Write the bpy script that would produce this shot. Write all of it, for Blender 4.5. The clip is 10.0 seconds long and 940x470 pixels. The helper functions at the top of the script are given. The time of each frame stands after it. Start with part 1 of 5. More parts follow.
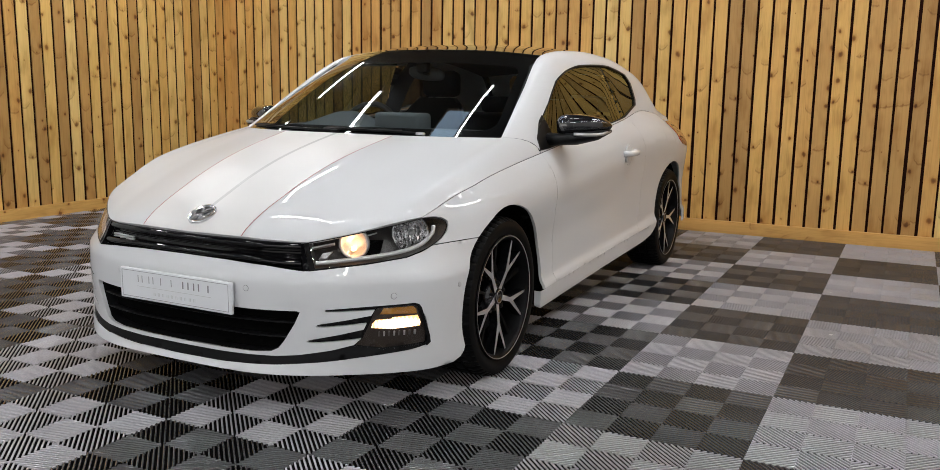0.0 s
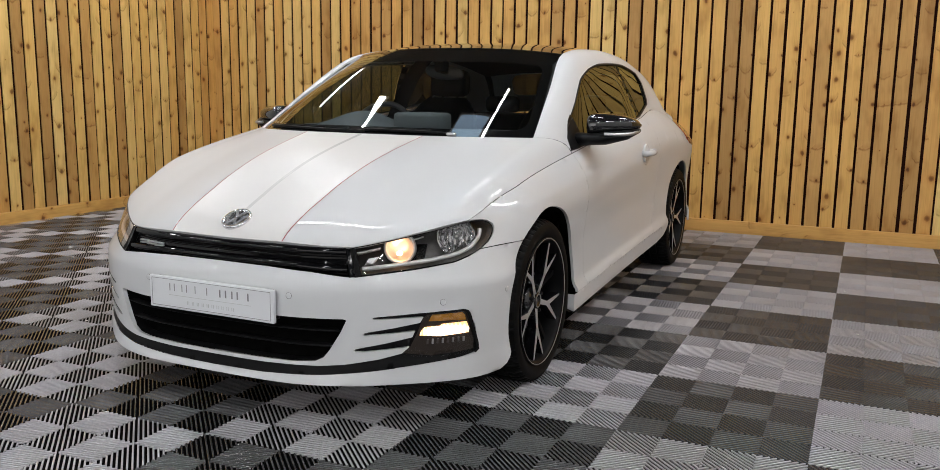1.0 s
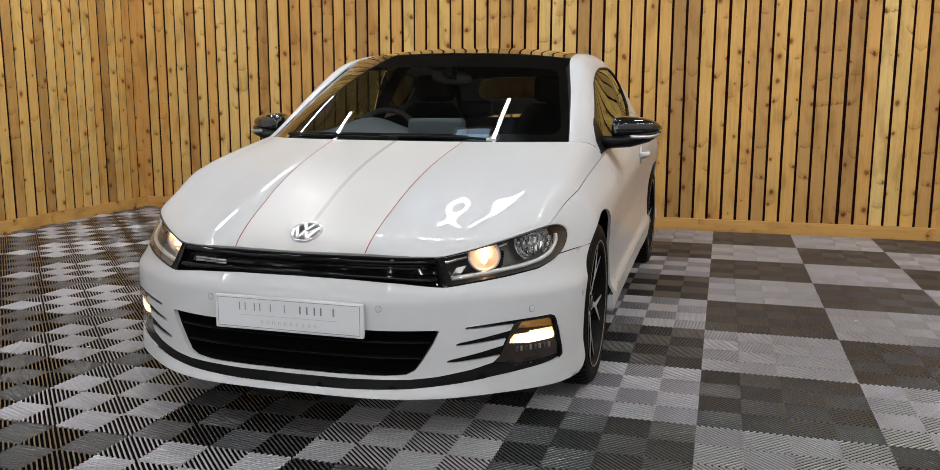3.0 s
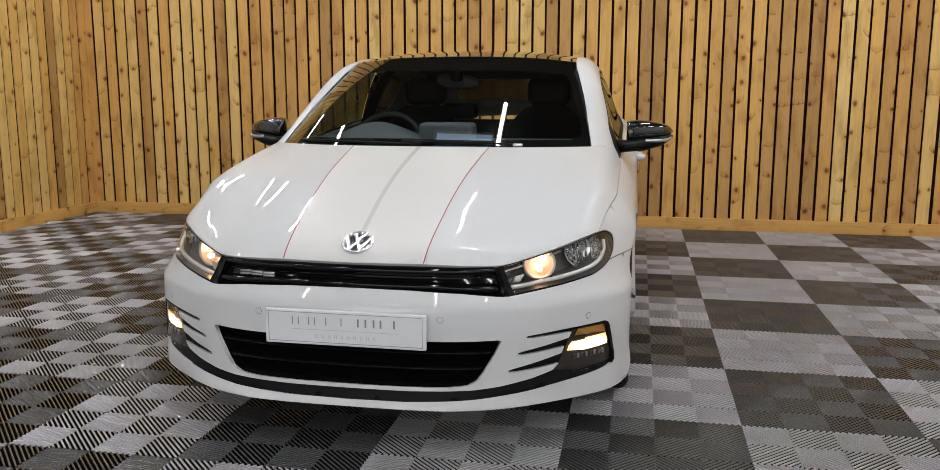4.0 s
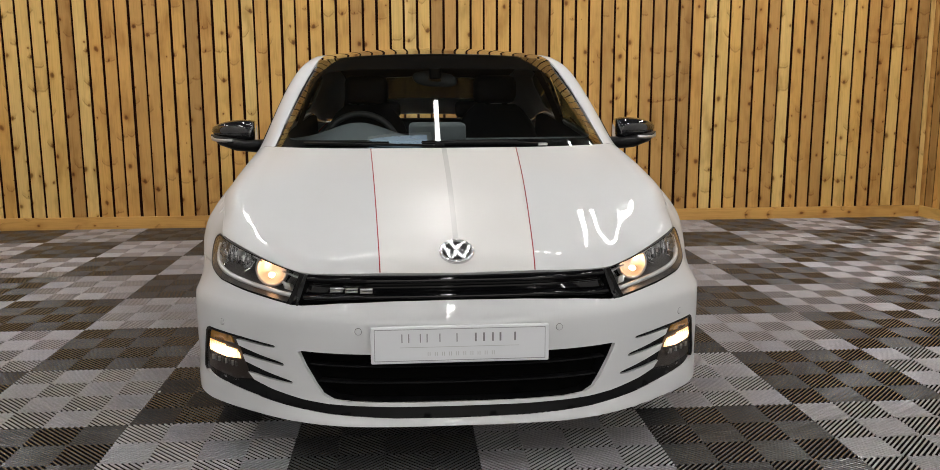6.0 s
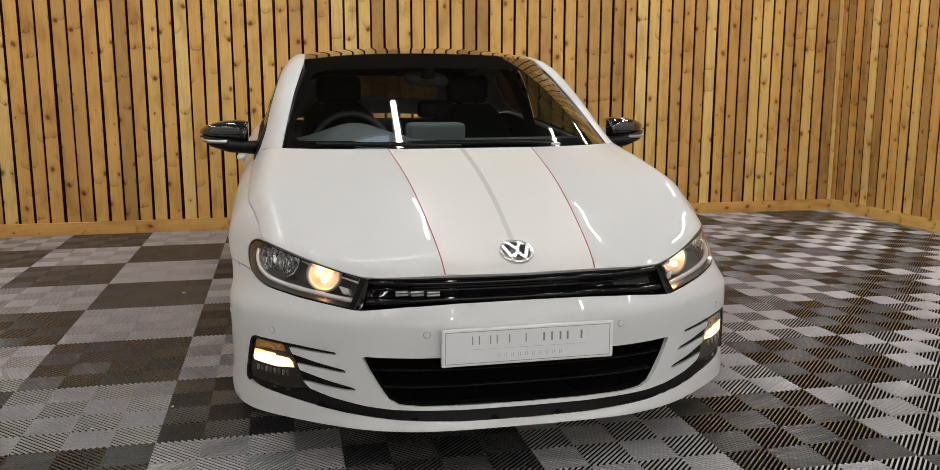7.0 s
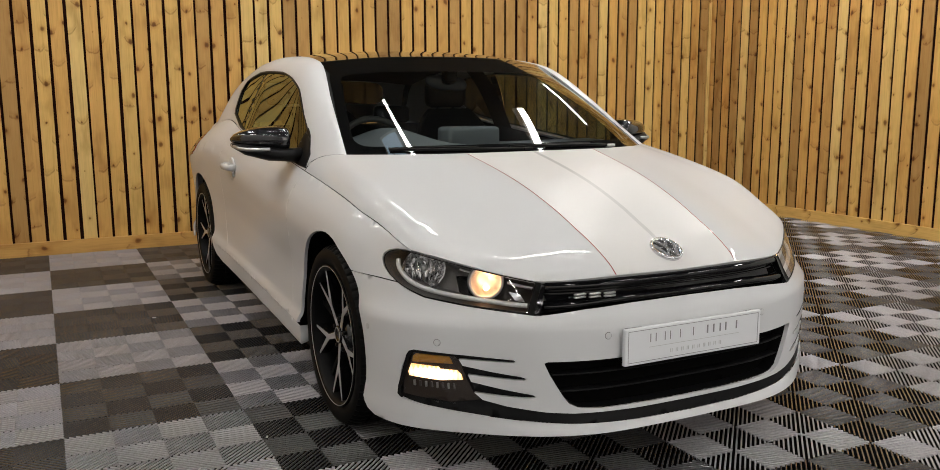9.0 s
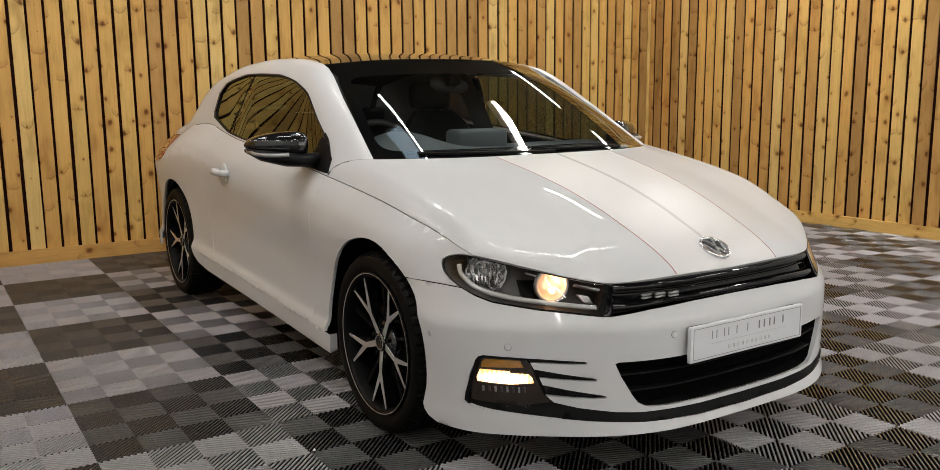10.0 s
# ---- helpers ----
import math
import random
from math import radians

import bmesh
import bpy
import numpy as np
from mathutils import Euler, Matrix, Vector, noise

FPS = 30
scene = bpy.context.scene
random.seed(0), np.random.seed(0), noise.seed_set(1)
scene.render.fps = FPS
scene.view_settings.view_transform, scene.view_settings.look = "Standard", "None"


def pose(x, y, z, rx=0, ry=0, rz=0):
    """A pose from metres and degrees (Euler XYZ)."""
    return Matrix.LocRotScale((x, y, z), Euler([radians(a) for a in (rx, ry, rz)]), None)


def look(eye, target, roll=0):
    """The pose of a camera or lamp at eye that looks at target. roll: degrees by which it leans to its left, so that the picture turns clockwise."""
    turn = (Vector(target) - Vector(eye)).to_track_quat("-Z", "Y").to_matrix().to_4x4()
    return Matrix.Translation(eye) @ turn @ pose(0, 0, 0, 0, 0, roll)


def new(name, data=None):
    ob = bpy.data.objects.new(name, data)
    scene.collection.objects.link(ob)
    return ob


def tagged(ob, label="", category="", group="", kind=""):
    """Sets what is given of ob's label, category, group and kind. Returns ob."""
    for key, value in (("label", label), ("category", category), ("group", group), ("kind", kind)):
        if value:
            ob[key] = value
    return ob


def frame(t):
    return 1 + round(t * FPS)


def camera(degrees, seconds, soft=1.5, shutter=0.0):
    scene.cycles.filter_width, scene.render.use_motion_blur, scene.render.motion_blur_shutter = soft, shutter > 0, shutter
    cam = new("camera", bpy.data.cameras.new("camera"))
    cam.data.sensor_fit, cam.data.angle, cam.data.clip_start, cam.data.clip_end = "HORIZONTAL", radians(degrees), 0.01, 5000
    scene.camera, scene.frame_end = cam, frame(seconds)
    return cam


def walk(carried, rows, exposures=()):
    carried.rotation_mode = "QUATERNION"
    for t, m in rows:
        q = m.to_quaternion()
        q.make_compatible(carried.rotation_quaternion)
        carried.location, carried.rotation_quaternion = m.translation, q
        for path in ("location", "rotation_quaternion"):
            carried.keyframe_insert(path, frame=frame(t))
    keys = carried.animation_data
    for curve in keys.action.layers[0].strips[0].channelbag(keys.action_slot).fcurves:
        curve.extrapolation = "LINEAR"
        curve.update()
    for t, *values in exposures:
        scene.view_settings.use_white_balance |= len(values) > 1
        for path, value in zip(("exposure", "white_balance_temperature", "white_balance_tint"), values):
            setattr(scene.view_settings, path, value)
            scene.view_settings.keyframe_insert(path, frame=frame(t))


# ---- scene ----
cam = camera(57.4, 10.0, soft=0.75)
PATH = [
    (0, (2.272, -4.272, 1.139), (1.376, -2.516, 0.803), 0.90),
    (0.5, (2.113, -4.284, 1.137), (1.255, -2.509, 0.802), 0.90),
    (1, (1.968, -4.316, 1.129), (1.149, -2.522, 0.795), 0.79),
    (1.5, (1.826, -4.371, 1.127), (1.054, -2.556, 0.795), 0.61),
    (2, (1.678, -4.433, 1.129), (0.968, -2.593, 0.799), 0.40),
    (2.5, (1.513, -4.479, 1.120), (0.879, -2.611, 0.796), 0.21),
    (4, (0.888, -4.612, 1.161), (0.512, -2.675, 0.832), 0.07),
    (4.5, (0.652, -4.601, 1.163), (0.388, -2.646, 0.832), -0.04),
    (5, (0.396, -4.578, 1.164), (0.262, -2.610, 0.830), -0.06),
    (5.5, (0.121, -4.574, 1.166), (0.127, -2.602, 0.833), -0.16),
    (7, (-0.699, -4.482, 1.175), (-0.277, -2.557, 0.836), -0.02),
    (7.5, (-0.977, -4.392, 1.151), (-0.423, -2.498, 0.825), 0.24),
    (8, (-1.249, -4.286, 1.146), (-0.574, -2.431, 0.824), 0.15),
    (8.5, (-1.513, -4.192, 1.151), (-0.730, -2.380, 0.827), -0.10),
    (9, (-1.752, -4.083, 1.159), (-0.871, -2.317, 0.836), -0.23),
    (9.5, (-1.967, -3.952, 1.175), (-0.990, -2.237, 0.852), -0.32),
    (10, (-2.171, -3.837, 1.180), (-1.095, -2.183, 0.852), -0.50),
]
# the clip's camera grows a little warmer as it comes round
BALANCE = [(0, 0.0, 6440, 10), (2.5, -0.03, 6460, 10), (4.5, -0.08, 6540, 10), (5.5, -0.10, 6680, 10), (7, -0.11, 6920, 10), (10, -0.10, 6930, 10)]
walk(cam, [(t, look(eye, target, roll)) for t, eye, target, roll in PATH], BALANCE)

# ---- light ----
world = bpy.data.worlds.new("world")
scene.world = world
world.use_nodes = True
world.node_tree.nodes["Background"].inputs[0].default_value = (0.05, 0.05, 0.05, 1)
world.node_tree.nodes["Background"].inputs[1].default_value = 0.2
scene.view_settings.exposure = 0.0

# ceiling height, and the power of a fill lamp added out of view
CEIL, FILL_POWER = 3.66, 80.0
BACK, FRONT, LEFT, RIGHT, SIDE_END = 2.95, -8.2, -4.33, 4.57, -0.75


# ---- materials ----
def mat(name, base=(0.5, 0.5, 0.5), rough=0.5, metal=0.0, **more):
    m = bpy.data.materials.new(name)
    m.use_nodes = True
    b = m.node_tree.nodes["Principled BSDF"]
    b.inputs["Base Color"].default_value = (*base, 1)
    b.inputs["Roughness"].default_value = rough
    b.inputs["Metallic"].default_value = metal
    for key, value in more.items():
        b.inputs[key.replace("_", " ")].default_value = value
    return m


def nodes(m):
    t = m.node_tree
    return t.nodes, t.links, t.nodes["Principled BSDF"]


def add(m, kind, operation="", **sets):
    n = m.node_tree.nodes.new(kind)
    if operation:
        n.operation = operation
    for key, value in sets.items():
        n.inputs[key].default_value = value
    return n


def ramp(m, source, *stops):
    n = m.node_tree.nodes.new("ShaderNodeValToRGB")
    e = n.color_ramp.elements
    while len(e) < len(stops):
        e.new(0.5)
    for one, (at, c) in zip(e, stops):
        one.position, one.color = at, (*c, 1)
    m.node_tree.links.new(source, n.inputs[0])
    return n.outputs[0]


def bumped(m, source, strength, distance):
    n = add(m, "ShaderNodeBump")
    n.inputs["Strength"].default_value, n.inputs["Distance"].default_value = strength, distance
    m.node_tree.links.new(source, n.inputs["Height"])
    m.node_tree.links.new(n.outputs[0], m.node_tree.nodes["Principled BSDF"].inputs["Normal"])


def mixed(m, kind, factor, a, b):
    n = m.node_tree.nodes.new("ShaderNodeMix")
    n.data_type, n.blend_type = "RGBA", kind
    for slot, value in ((0, factor), (6, a), (7, b)):
        if hasattr(value, "is_linked"):
            m.node_tree.links.new(value, n.inputs[slot])
        else:
            n.inputs[slot].default_value = value if slot == 0 else (*value, 1)
    return n.outputs[2]


def wired(m, op, a, b=0.0, c=0.0):
    """One math node; a, b and c are numbers or sockets."""
    k = m.node_tree.nodes.new("ShaderNodeMath")
    k.operation = op
    for i, v in enumerate((a, b, c)):
        if isinstance(v, (int, float)):
            k.inputs[i].default_value = v
        else:
            m.node_tree.links.new(v, k.inputs[i])
    return k.outputs[0]


def wood_material(name, across="X", along="Z"):
    """Planed pine: each board its own tone, faint grain, knots with halos, curved marks where whorls of branches stood."""
    m = mat(name, (0.7, 0.45, 0.15), 0.58, Specular_IOR_Level=0.3)
    n, l, b = nodes(m)
    co, info = add(m, "ShaderNodeTexCoord"), add(m, "ShaderNodeObjectInfo")
    sep = add(m, "ShaderNodeSeparateXYZ")
    l.new(co.outputs["Object"], sep.inputs[0])
    rnd = info.outputs["Random"]
    u = wired(m, "MULTIPLY_ADD", rnd, 13.7, wired(m, "MULTIPLY", sep.outputs[across], 10.0))
    v = wired(m, "MULTIPLY_ADD", rnd, 211.3, wired(m, "MULTIPLY", sep.outputs[along], 4.6))
    face = add(m, "ShaderNodeCombineXYZ")
    l.new(u, face.inputs[0])
    l.new(v, face.inputs[1])
    # grain: long streaks, bent a little
    st = add(m, "ShaderNodeMapping")
    st.inputs["Scale"].default_value = (4.2, 0.30, 1)
    l.new(face.outputs[0], st.inputs[0])
    grain = add(m, "ShaderNodeTexNoise", Scale=1.6, Detail=5.0, Roughness=0.6, Distortion=1.2)
    l.new(st.outputs[0], grain.inputs["Vector"])
    bl = add(m, "ShaderNodeMapping")
    bl.inputs["Scale"].default_value = (0.55, 0.42, 1)
    l.new(face.outputs[0], bl.inputs[0])
    broad = add(m, "ShaderNodeTexNoise", Scale=1.2, Detail=3.0, Roughness=0.55)
    l.new(bl.outputs[0], broad.inputs["Vector"])
    tone = add(m, "ShaderNodeMath", "FRACT")
    l.new(wired(m, "MULTIPLY", rnd, 7.31), tone.inputs[0])
    c = ramp(m, tone.outputs[0], (0.0, (0.43, 0.25, 0.085)), (0.12, (0.57, 0.335, 0.112)), (0.30, (0.69, 0.402, 0.127)), (0.55, (0.74, 0.455, 0.143)), (0.8, (0.77, 0.515, 0.175)), (1.0, (0.83, 0.60, 0.24)))
    c = mixed(m, "MULTIPLY", 1.0, c, ramp(m, grain.outputs[0], (0.25, (0.84, 0.80, 0.74)), (0.5, (0.99, 0.98, 0.97)), (0.75, (1.05, 1.05, 1.05))))
    c = mixed(m, "MULTIPLY", 1.0, c, ramp(m, broad.outputs[0], (0.30, (0.70, 0.62, 0.52)), (0.48, (0.96, 0.95, 0.93)), (0.7, (1.04, 1.04, 1.05))))
    # knots and whorl marks
    wob = add(m, "ShaderNodeTexNoise", Scale=2.6, Detail=3.0, Roughness=0.6)
    l.new(face.outputs[0], wob.inputs["Vector"])
    kv = mixed(m, "LINEAR_LIGHT", 0.085, face.outputs[0], wob.outputs["Color"])
    cell = add(m, "ShaderNodeTexVoronoi", Scale=1.0, Randomness=0.85)
    cell.voronoi_dimensions = "2D"
    l.new(kv, cell.inputs["Vector"])
    local = add(m, "ShaderNodeVectorMath", operation="SUBTRACT")
    l.new(kv, local.inputs[0])
    l.new(cell.outputs["Position"], local.inputs[1])
    at, pick = add(m, "ShaderNodeSeparateXYZ"), add(m, "ShaderNodeSeparateColor")
    l.new(local.outputs[0], at.inputs[0])
    l.new(cell.outputs["Color"], pick.inputs[0])
    lx, ly = at.outputs[0], wired(m, "MULTIPLY", at.outputs[1], 2.17)
    size = wired(m, "MAXIMUM", wired(m, "MULTIPLY_ADD", pick.outputs[0], 0.31, -0.12), 0.004)
    far = wired(m, "SQRT", wired(m, "ADD", wired(m, "MULTIPLY", lx, lx), wired(m, "MULTIPLY", wired(m, "MULTIPLY", ly, ly), 0.62)))
    k = ramp(m, wired(m, "MULTIPLY", wired(m, "DIVIDE", far, size), 0.30), (0.0, (0.22, 0.14, 0.09)), (0.15, (0.32, 0.21, 0.13)), (0.24, (0.48, 0.35, 0.24)), (0.33, (0.80, 0.71, 0.60)), (0.55, (0.94, 0.90, 0.85)), (1.0, (1, 1, 1)))
    c = mixed(m, "MULTIPLY", 0.95, c, k)
    bend = wired(m, "ADD", ly, wired(m, "MULTIPLY", wired(m, "MULTIPLY", lx, lx), wired(m, "MULTIPLY_ADD", pick.outputs[2], 2.2, -2.6)))
    line = wired(m, "ABSOLUTE", wired(m, "ADD", bend, 0.10))
    here = wired(m, "MULTIPLY", wired(m, "GREATER_THAN", pick.outputs[1], 0.70), wired(m, "LESS_THAN", wired(m, "ABSOLUTE", lx), 0.50))
    broken = wired(m, "MULTIPLY", here, wired(m, "SUBTRACT", 1.5, wired(m, "MULTIPLY", wob.outputs[0], 1.7)))
    mark = wired(m, "MULTIPLY", broken, wired(m, "MAXIMUM", wired(m, "SUBTRACT", 1.0, wired(m, "DIVIDE", line, 0.12)), 0.0))
    c = mixed(m, "MULTIPLY", wired(m, "MULTIPLY", mark, 0.8), c, (0.42, 0.27, 0.15))
    below = wired(m, "MULTIPLY", here, wired(m, "MAXIMUM", wired(m, "SUBTRACT", 1.0, wired(m, "DIVIDE", wired(m, "ABSOLUTE", wired(m, "ADD", bend, -0.12)), 0.30)), 0.0))
    c = mixed(m, "MULTIPLY", wired(m, "MULTIPLY", below, 0.45), c, (0.74, 0.64, 0.52))
    l.new(c, b.inputs["Base Color"])
    bumped(m, grain.outputs[0], 0.25, 0.003)
    return m


SLAT = wood_material("pine_slat")
SKIRTING_X = wood_material("pine_skirting_x", "Z", "X")
SKIRTING_Y = wood_material("pine_skirting_y", "Z", "Y")
# near-black red-brown: the shade between slats is put into this backing's colour
GAP_SHADE = mat("gap_shade_backing", (0.02, 0.006, 0.004), 0.9, Specular_IOR_Level=0.1)


def tile_material(name, base):
    m = mat(name, base, 0.42, Specular_IOR_Level=1.0, Coat_Weight=0.2, Coat_Roughness=0.10, Coat_IOR=1.55)
    n, l, b = nodes(m)
    co, info = add(m, "ShaderNodeNewGeometry"), add(m, "ShaderNodeObjectInfo")
    dust = add(m, "ShaderNodeTexNoise", Scale=1.1, Detail=3.0, Roughness=0.5)
    l.new(co.outputs["Position"], dust.inputs["Vector"])
    fine = add(m, "ShaderNodeTexNoise", Scale=140.0, Detail=2.0)
    l.new(co.outputs["Position"], fine.inputs["Vector"])
    lift = tuple(min(1, v * 1.2 + 0.008) for v in base)
    smear = add(m, "ShaderNodeTexNoise", Scale=4.5, Detail=5.0, Roughness=0.7, Distortion=1.2)
    l.new(co.outputs["Position"], smear.inputs["Vector"])
    c = ramp(m, dust.outputs[0], (0.3, tuple(v * 0.88 for v in base)), (0.55, base), (0.8, lift))
    c = mixed(m, "MULTIPLY", 0.5, c, ramp(m, fine.outputs[0], (0.3, (0.7, 0.7, 0.7)), (0.7, (1.15, 1.15, 1.15))))
    c = mixed(m, "MULTIPLY", 1.0, c, ramp(m, info.outputs["Random"], (0, (0.85, 0.84, 0.84)), (1, (1.1, 1.1, 1.12))))
    l.new(c, b.inputs["Base Color"])
    l.new(ramp(m, smear.outputs[0], (0.35, (0.26, 0.26, 0.26)), (0.70, (0.09, 0.09, 0.09))), b.inputs["Roughness"])
    return m


GREY_TILE = tile_material("grey_tile", (0.445, 0.435, 0.460))
BLACK_TILE = tile_material("black_tile", (0.078, 0.077, 0.081))
SUBFLOOR = mat("subfloor", (0.002, 0.002, 0.002), 0.9, Specular_IOR_Level=0.05)
PLASTER = mat("pale_plaster", (0.58, 0.58, 0.575), 0.85)
CEILING = mat("blue_grey_ceiling", (0.042, 0.047, 0.055), 0.9)

PAINT = mat("white_paint", (0.618, 0.626, 0.638), 0.5, Coat_Weight=0.65, Coat_Roughness=0.015, Coat_IOR=1.36, Specular_IOR_Level=0.1)
DECAL = mat("white_decal", (0.66, 0.65, 0.64), 0.5, Coat_Weight=0.45, Coat_Roughness=0.28, Specular_IOR_Level=0.1)
GREY_FILM = mat("grey_film", (0.565, 0.56, 0.555), 0.5, Coat_Weight=0.5, Coat_Roughness=0.26, Specular_IOR_Level=0.1)
RED = mat("red_pinstripe", (0.30, 0.010, 0.020), 0.45, Coat_Weight=0.3)
GLOSS = mat("gloss_black", (0.006, 0.006, 0.007), 0.06, Coat_Weight=1.0, Coat_Roughness=0.02)
SATIN = mat("satin_black", (0.0045, 0.0045, 0.005), 0.45, Specular_IOR_Level=0.14)
RUBBER = mat("rubber", (0.0045, 0.0045, 0.0045), 0.55, Specular_IOR_Level=0.09)
INSIDE = mat("charcoal_trim", (0.006, 0.0063, 0.007), 0.75, Specular_IOR_Level=0.2)
# blue-grey over black plastic: the windscreen's reflected veil is put into the colour
DASH = mat("veiled_dash", (0.105, 0.120, 0.135), 0.7)
FABRIC = mat("black_leather", (0.0035, 0.0036, 0.004), 0.55, Specular_IOR_Level=0.12)
CHROME = mat("chrome", (0.8, 0.8, 0.8), 0.08, 1.0)
RIM_BLACK = mat("satin_black_rim", (0.004, 0.004, 0.0045), 0.45, Specular_IOR_Level=0.12)
ALLOY = mat("cut_alloy", (0.66, 0.66, 0.67), 0.30, 0.7)
MIRROR_BACK = mat("grey_mirror_shell", (0.030, 0.032, 0.035), 0.45)
WHEEL_RIM = mat("steering_leather", (0.035, 0.036, 0.038), 0.5)
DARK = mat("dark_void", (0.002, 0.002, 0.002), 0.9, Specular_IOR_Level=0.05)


def glass_material(name, tint, low, high, sheen=(1, 1, 1)):
    m = bpy.data.materials.new(name)
    m.use_nodes = True
    t = m.node_tree
    t.nodes.clear()
    out, mix = t.nodes.new("ShaderNodeOutputMaterial"), t.nodes.new("ShaderNodeMixShader")
    clear, gloss, fr = t.nodes.new("ShaderNodeBsdfTransparent"), t.nodes.new("ShaderNodeBsdfGlossy"), t.nodes.new("ShaderNodeLayerWeight")
    clear.inputs[0].default_value = (*tint, 1)
    gloss.inputs["Roughness"].default_value = 0.01
    gloss.inputs["Color"].default_value = (*sheen, 1)
    fr.inputs["Blend"].default_value = 0.5
    power = t.nodes.new("ShaderNodeMath")
    power.operation, power.inputs[1].default_value = "POWER", 4.2
    t.links.new(fr.outputs["Facing"], power.inputs[0])
    span = t.nodes.new("ShaderNodeMapRange")
    span.inputs["To Min"].default_value, span.inputs["To Max"].default_value = low, high
    t.links.new(power.outputs[0], span.inputs[0])
    t.links.new(span.outputs[0], mix.inputs[0])
    t.links.new(clear.outputs[0], mix.inputs[1])
    t.links.new(gloss.outputs[0], mix.inputs[2])
    t.links.new(mix.outputs[0], out.inputs[0])
    return m


SCREEN_GLASS = glass_material("screen_glass", (0.74, 0.78, 0.76), 0.06, 1.0)
SIDE_GLASS = glass_material("side_glass", (0.20, 0.23, 0.18), 0.12, 1.0, (0.72, 0.80, 0.66))
PRIVACY_GLASS = glass_material("privacy_glass", (0.045, 0.045, 0.04), 0.10, 1.0, (0.72, 0.80, 0.66))
LAMP_GLASS = glass_material("lamp_glass", (0.93, 0.93, 0.93), 0.022, 1.0)


def glow_material(name, colour, strength):
    m = mat(name, colour, 0.4)
    b = m.node_tree.nodes["Principled BSDF"]
    b.inputs["Emission Color"].default_value, b.inputs["Emission Strength"].default_value = (*colour, 1), strength
    return m


TUBE = glow_material("tube_light", (0.99, 0.995, 1.0), 107.0)
DAYLIGHT = glow_material("daylit_pane", (0.55, 0.76, 1.0), 1.6)


# ---- mesh helpers ----
def finish(name, bm, material, parent=None, label="", smooth=True):
    me = bpy.data.meshes.new(name)
    for f in bm.faces:
        f.smooth = smooth
    bm.to_mesh(me)
    bm.free()
    if isinstance(material, (list, tuple)):
        for one in material:
            me.materials.append(one)
    else:
        me.materials.append(material)
    ob = new(name, me)
    ob.parent = parent
    if label:
        ob["label"] = label
    return ob




def part(name, bm, material, parent, label="", smooth=True):
    return finish(name, bm, material, parent, label, smooth)


def box(bm, x0, x1, y0, y1, z0, z1, bevel=0.0):
    m = Matrix.LocRotScale(((x0 + x1) / 2, (y0 + y1) / 2, (z0 + z1) / 2), None, (x1 - x0, y1 - y0, z1 - z0))
    made = bmesh.ops.create_cube(bm, size=1.0, matrix=m)
    if bevel:
        edges = list({e for v in made["verts"] for e in v.link_edges})
        bmesh.ops.bevel(bm, geom=edges, offset=bevel, segments=2, affect="EDGES", profile=0.5)
    return bm


def boxed(*a, **k):
    return box(bmesh.new(), *a, **k)


def pchip(xs, ys):
    """A smooth monotone curve through the points."""
    xs, ys = np.array(xs, float), np.array(ys, float)
    h, d = np.diff(xs), np.diff(ys) / np.diff(xs)
    m = np.zeros(len(xs))
    m[0], m[-1] = d[0], d[-1]
    for i in range(1, len(xs) - 1):
        if d[i - 1] * d[i] > 0:
            a, b = 2 * h[i] + h[i - 1], h[i] + 2 * h[i - 1]
            m[i] = (a + b) / (a / d[i - 1] + b / d[i])

    def at(x):
        x = min(max(x, xs[0]), xs[-1])
        i = min(max(int(np.searchsorted(xs, x)) - 1, 0), len(h) - 1)
        t = (x - xs[i]) / h[i]
        return ((1 + 2 * t) * (1 - t) ** 2 * ys[i] + t * (1 - t) ** 2 * h[i] * m[i]
                + t * t * (3 - 2 * t) * ys[i + 1] + t * t * (t - 1) * h[i] * m[i + 1])
    return at


def smoothstep(a, b, x):
    t = min(max((x - a) / (b - a), 0.0), 1.0)
    return t * t * (3 - 2 * t)


def inside(poly, pts):
    x, y = pts[:, 0], pts[:, 1]
    hit = np.zeros(len(pts), bool)
    for (x0, y0), (x1, y1) in zip(poly, np.roll(poly, -1, 0)):
        c = (y0 > y) != (y1 > y)
        with np.errstate(divide="ignore", invalid="ignore"):
            hit ^= c & (x < (x1 - x0) * (y - y0) / (y1 - y0) + x0)
    return hit


def dense(poly, step):
    out = []
    for a, b in zip(np.array(poly, float), np.roll(np.array(poly, float), -1, 0)):
        k = max(1, int(math.ceil(np.linalg.norm(b - a) / step)))
        out += [a + (b - a) * i / k for i in range(k)]
    return np.array(out)


def rounded(poly, r, k=4):
    """The polygon with its corners rounded by about r."""
    out, p = [], [Vector(q) for q in poly]
    for i, q in enumerate(p):
        a, b = p[i - 1] - q, p[(i + 1) % len(p)] - q
        ra, rb = min(r, a.length * 0.45), min(r, b.length * 0.45)
        s, e = q + a.normalized() * ra, q + b.normalized() * rb
        out += [tuple((1 - t) ** 2 * s + 2 * t * (1 - t) * q + t * t * e) for t in [j / k for j in range(k + 1)]]
    return out


from mathutils.geometry import delaunay_2d_cdt


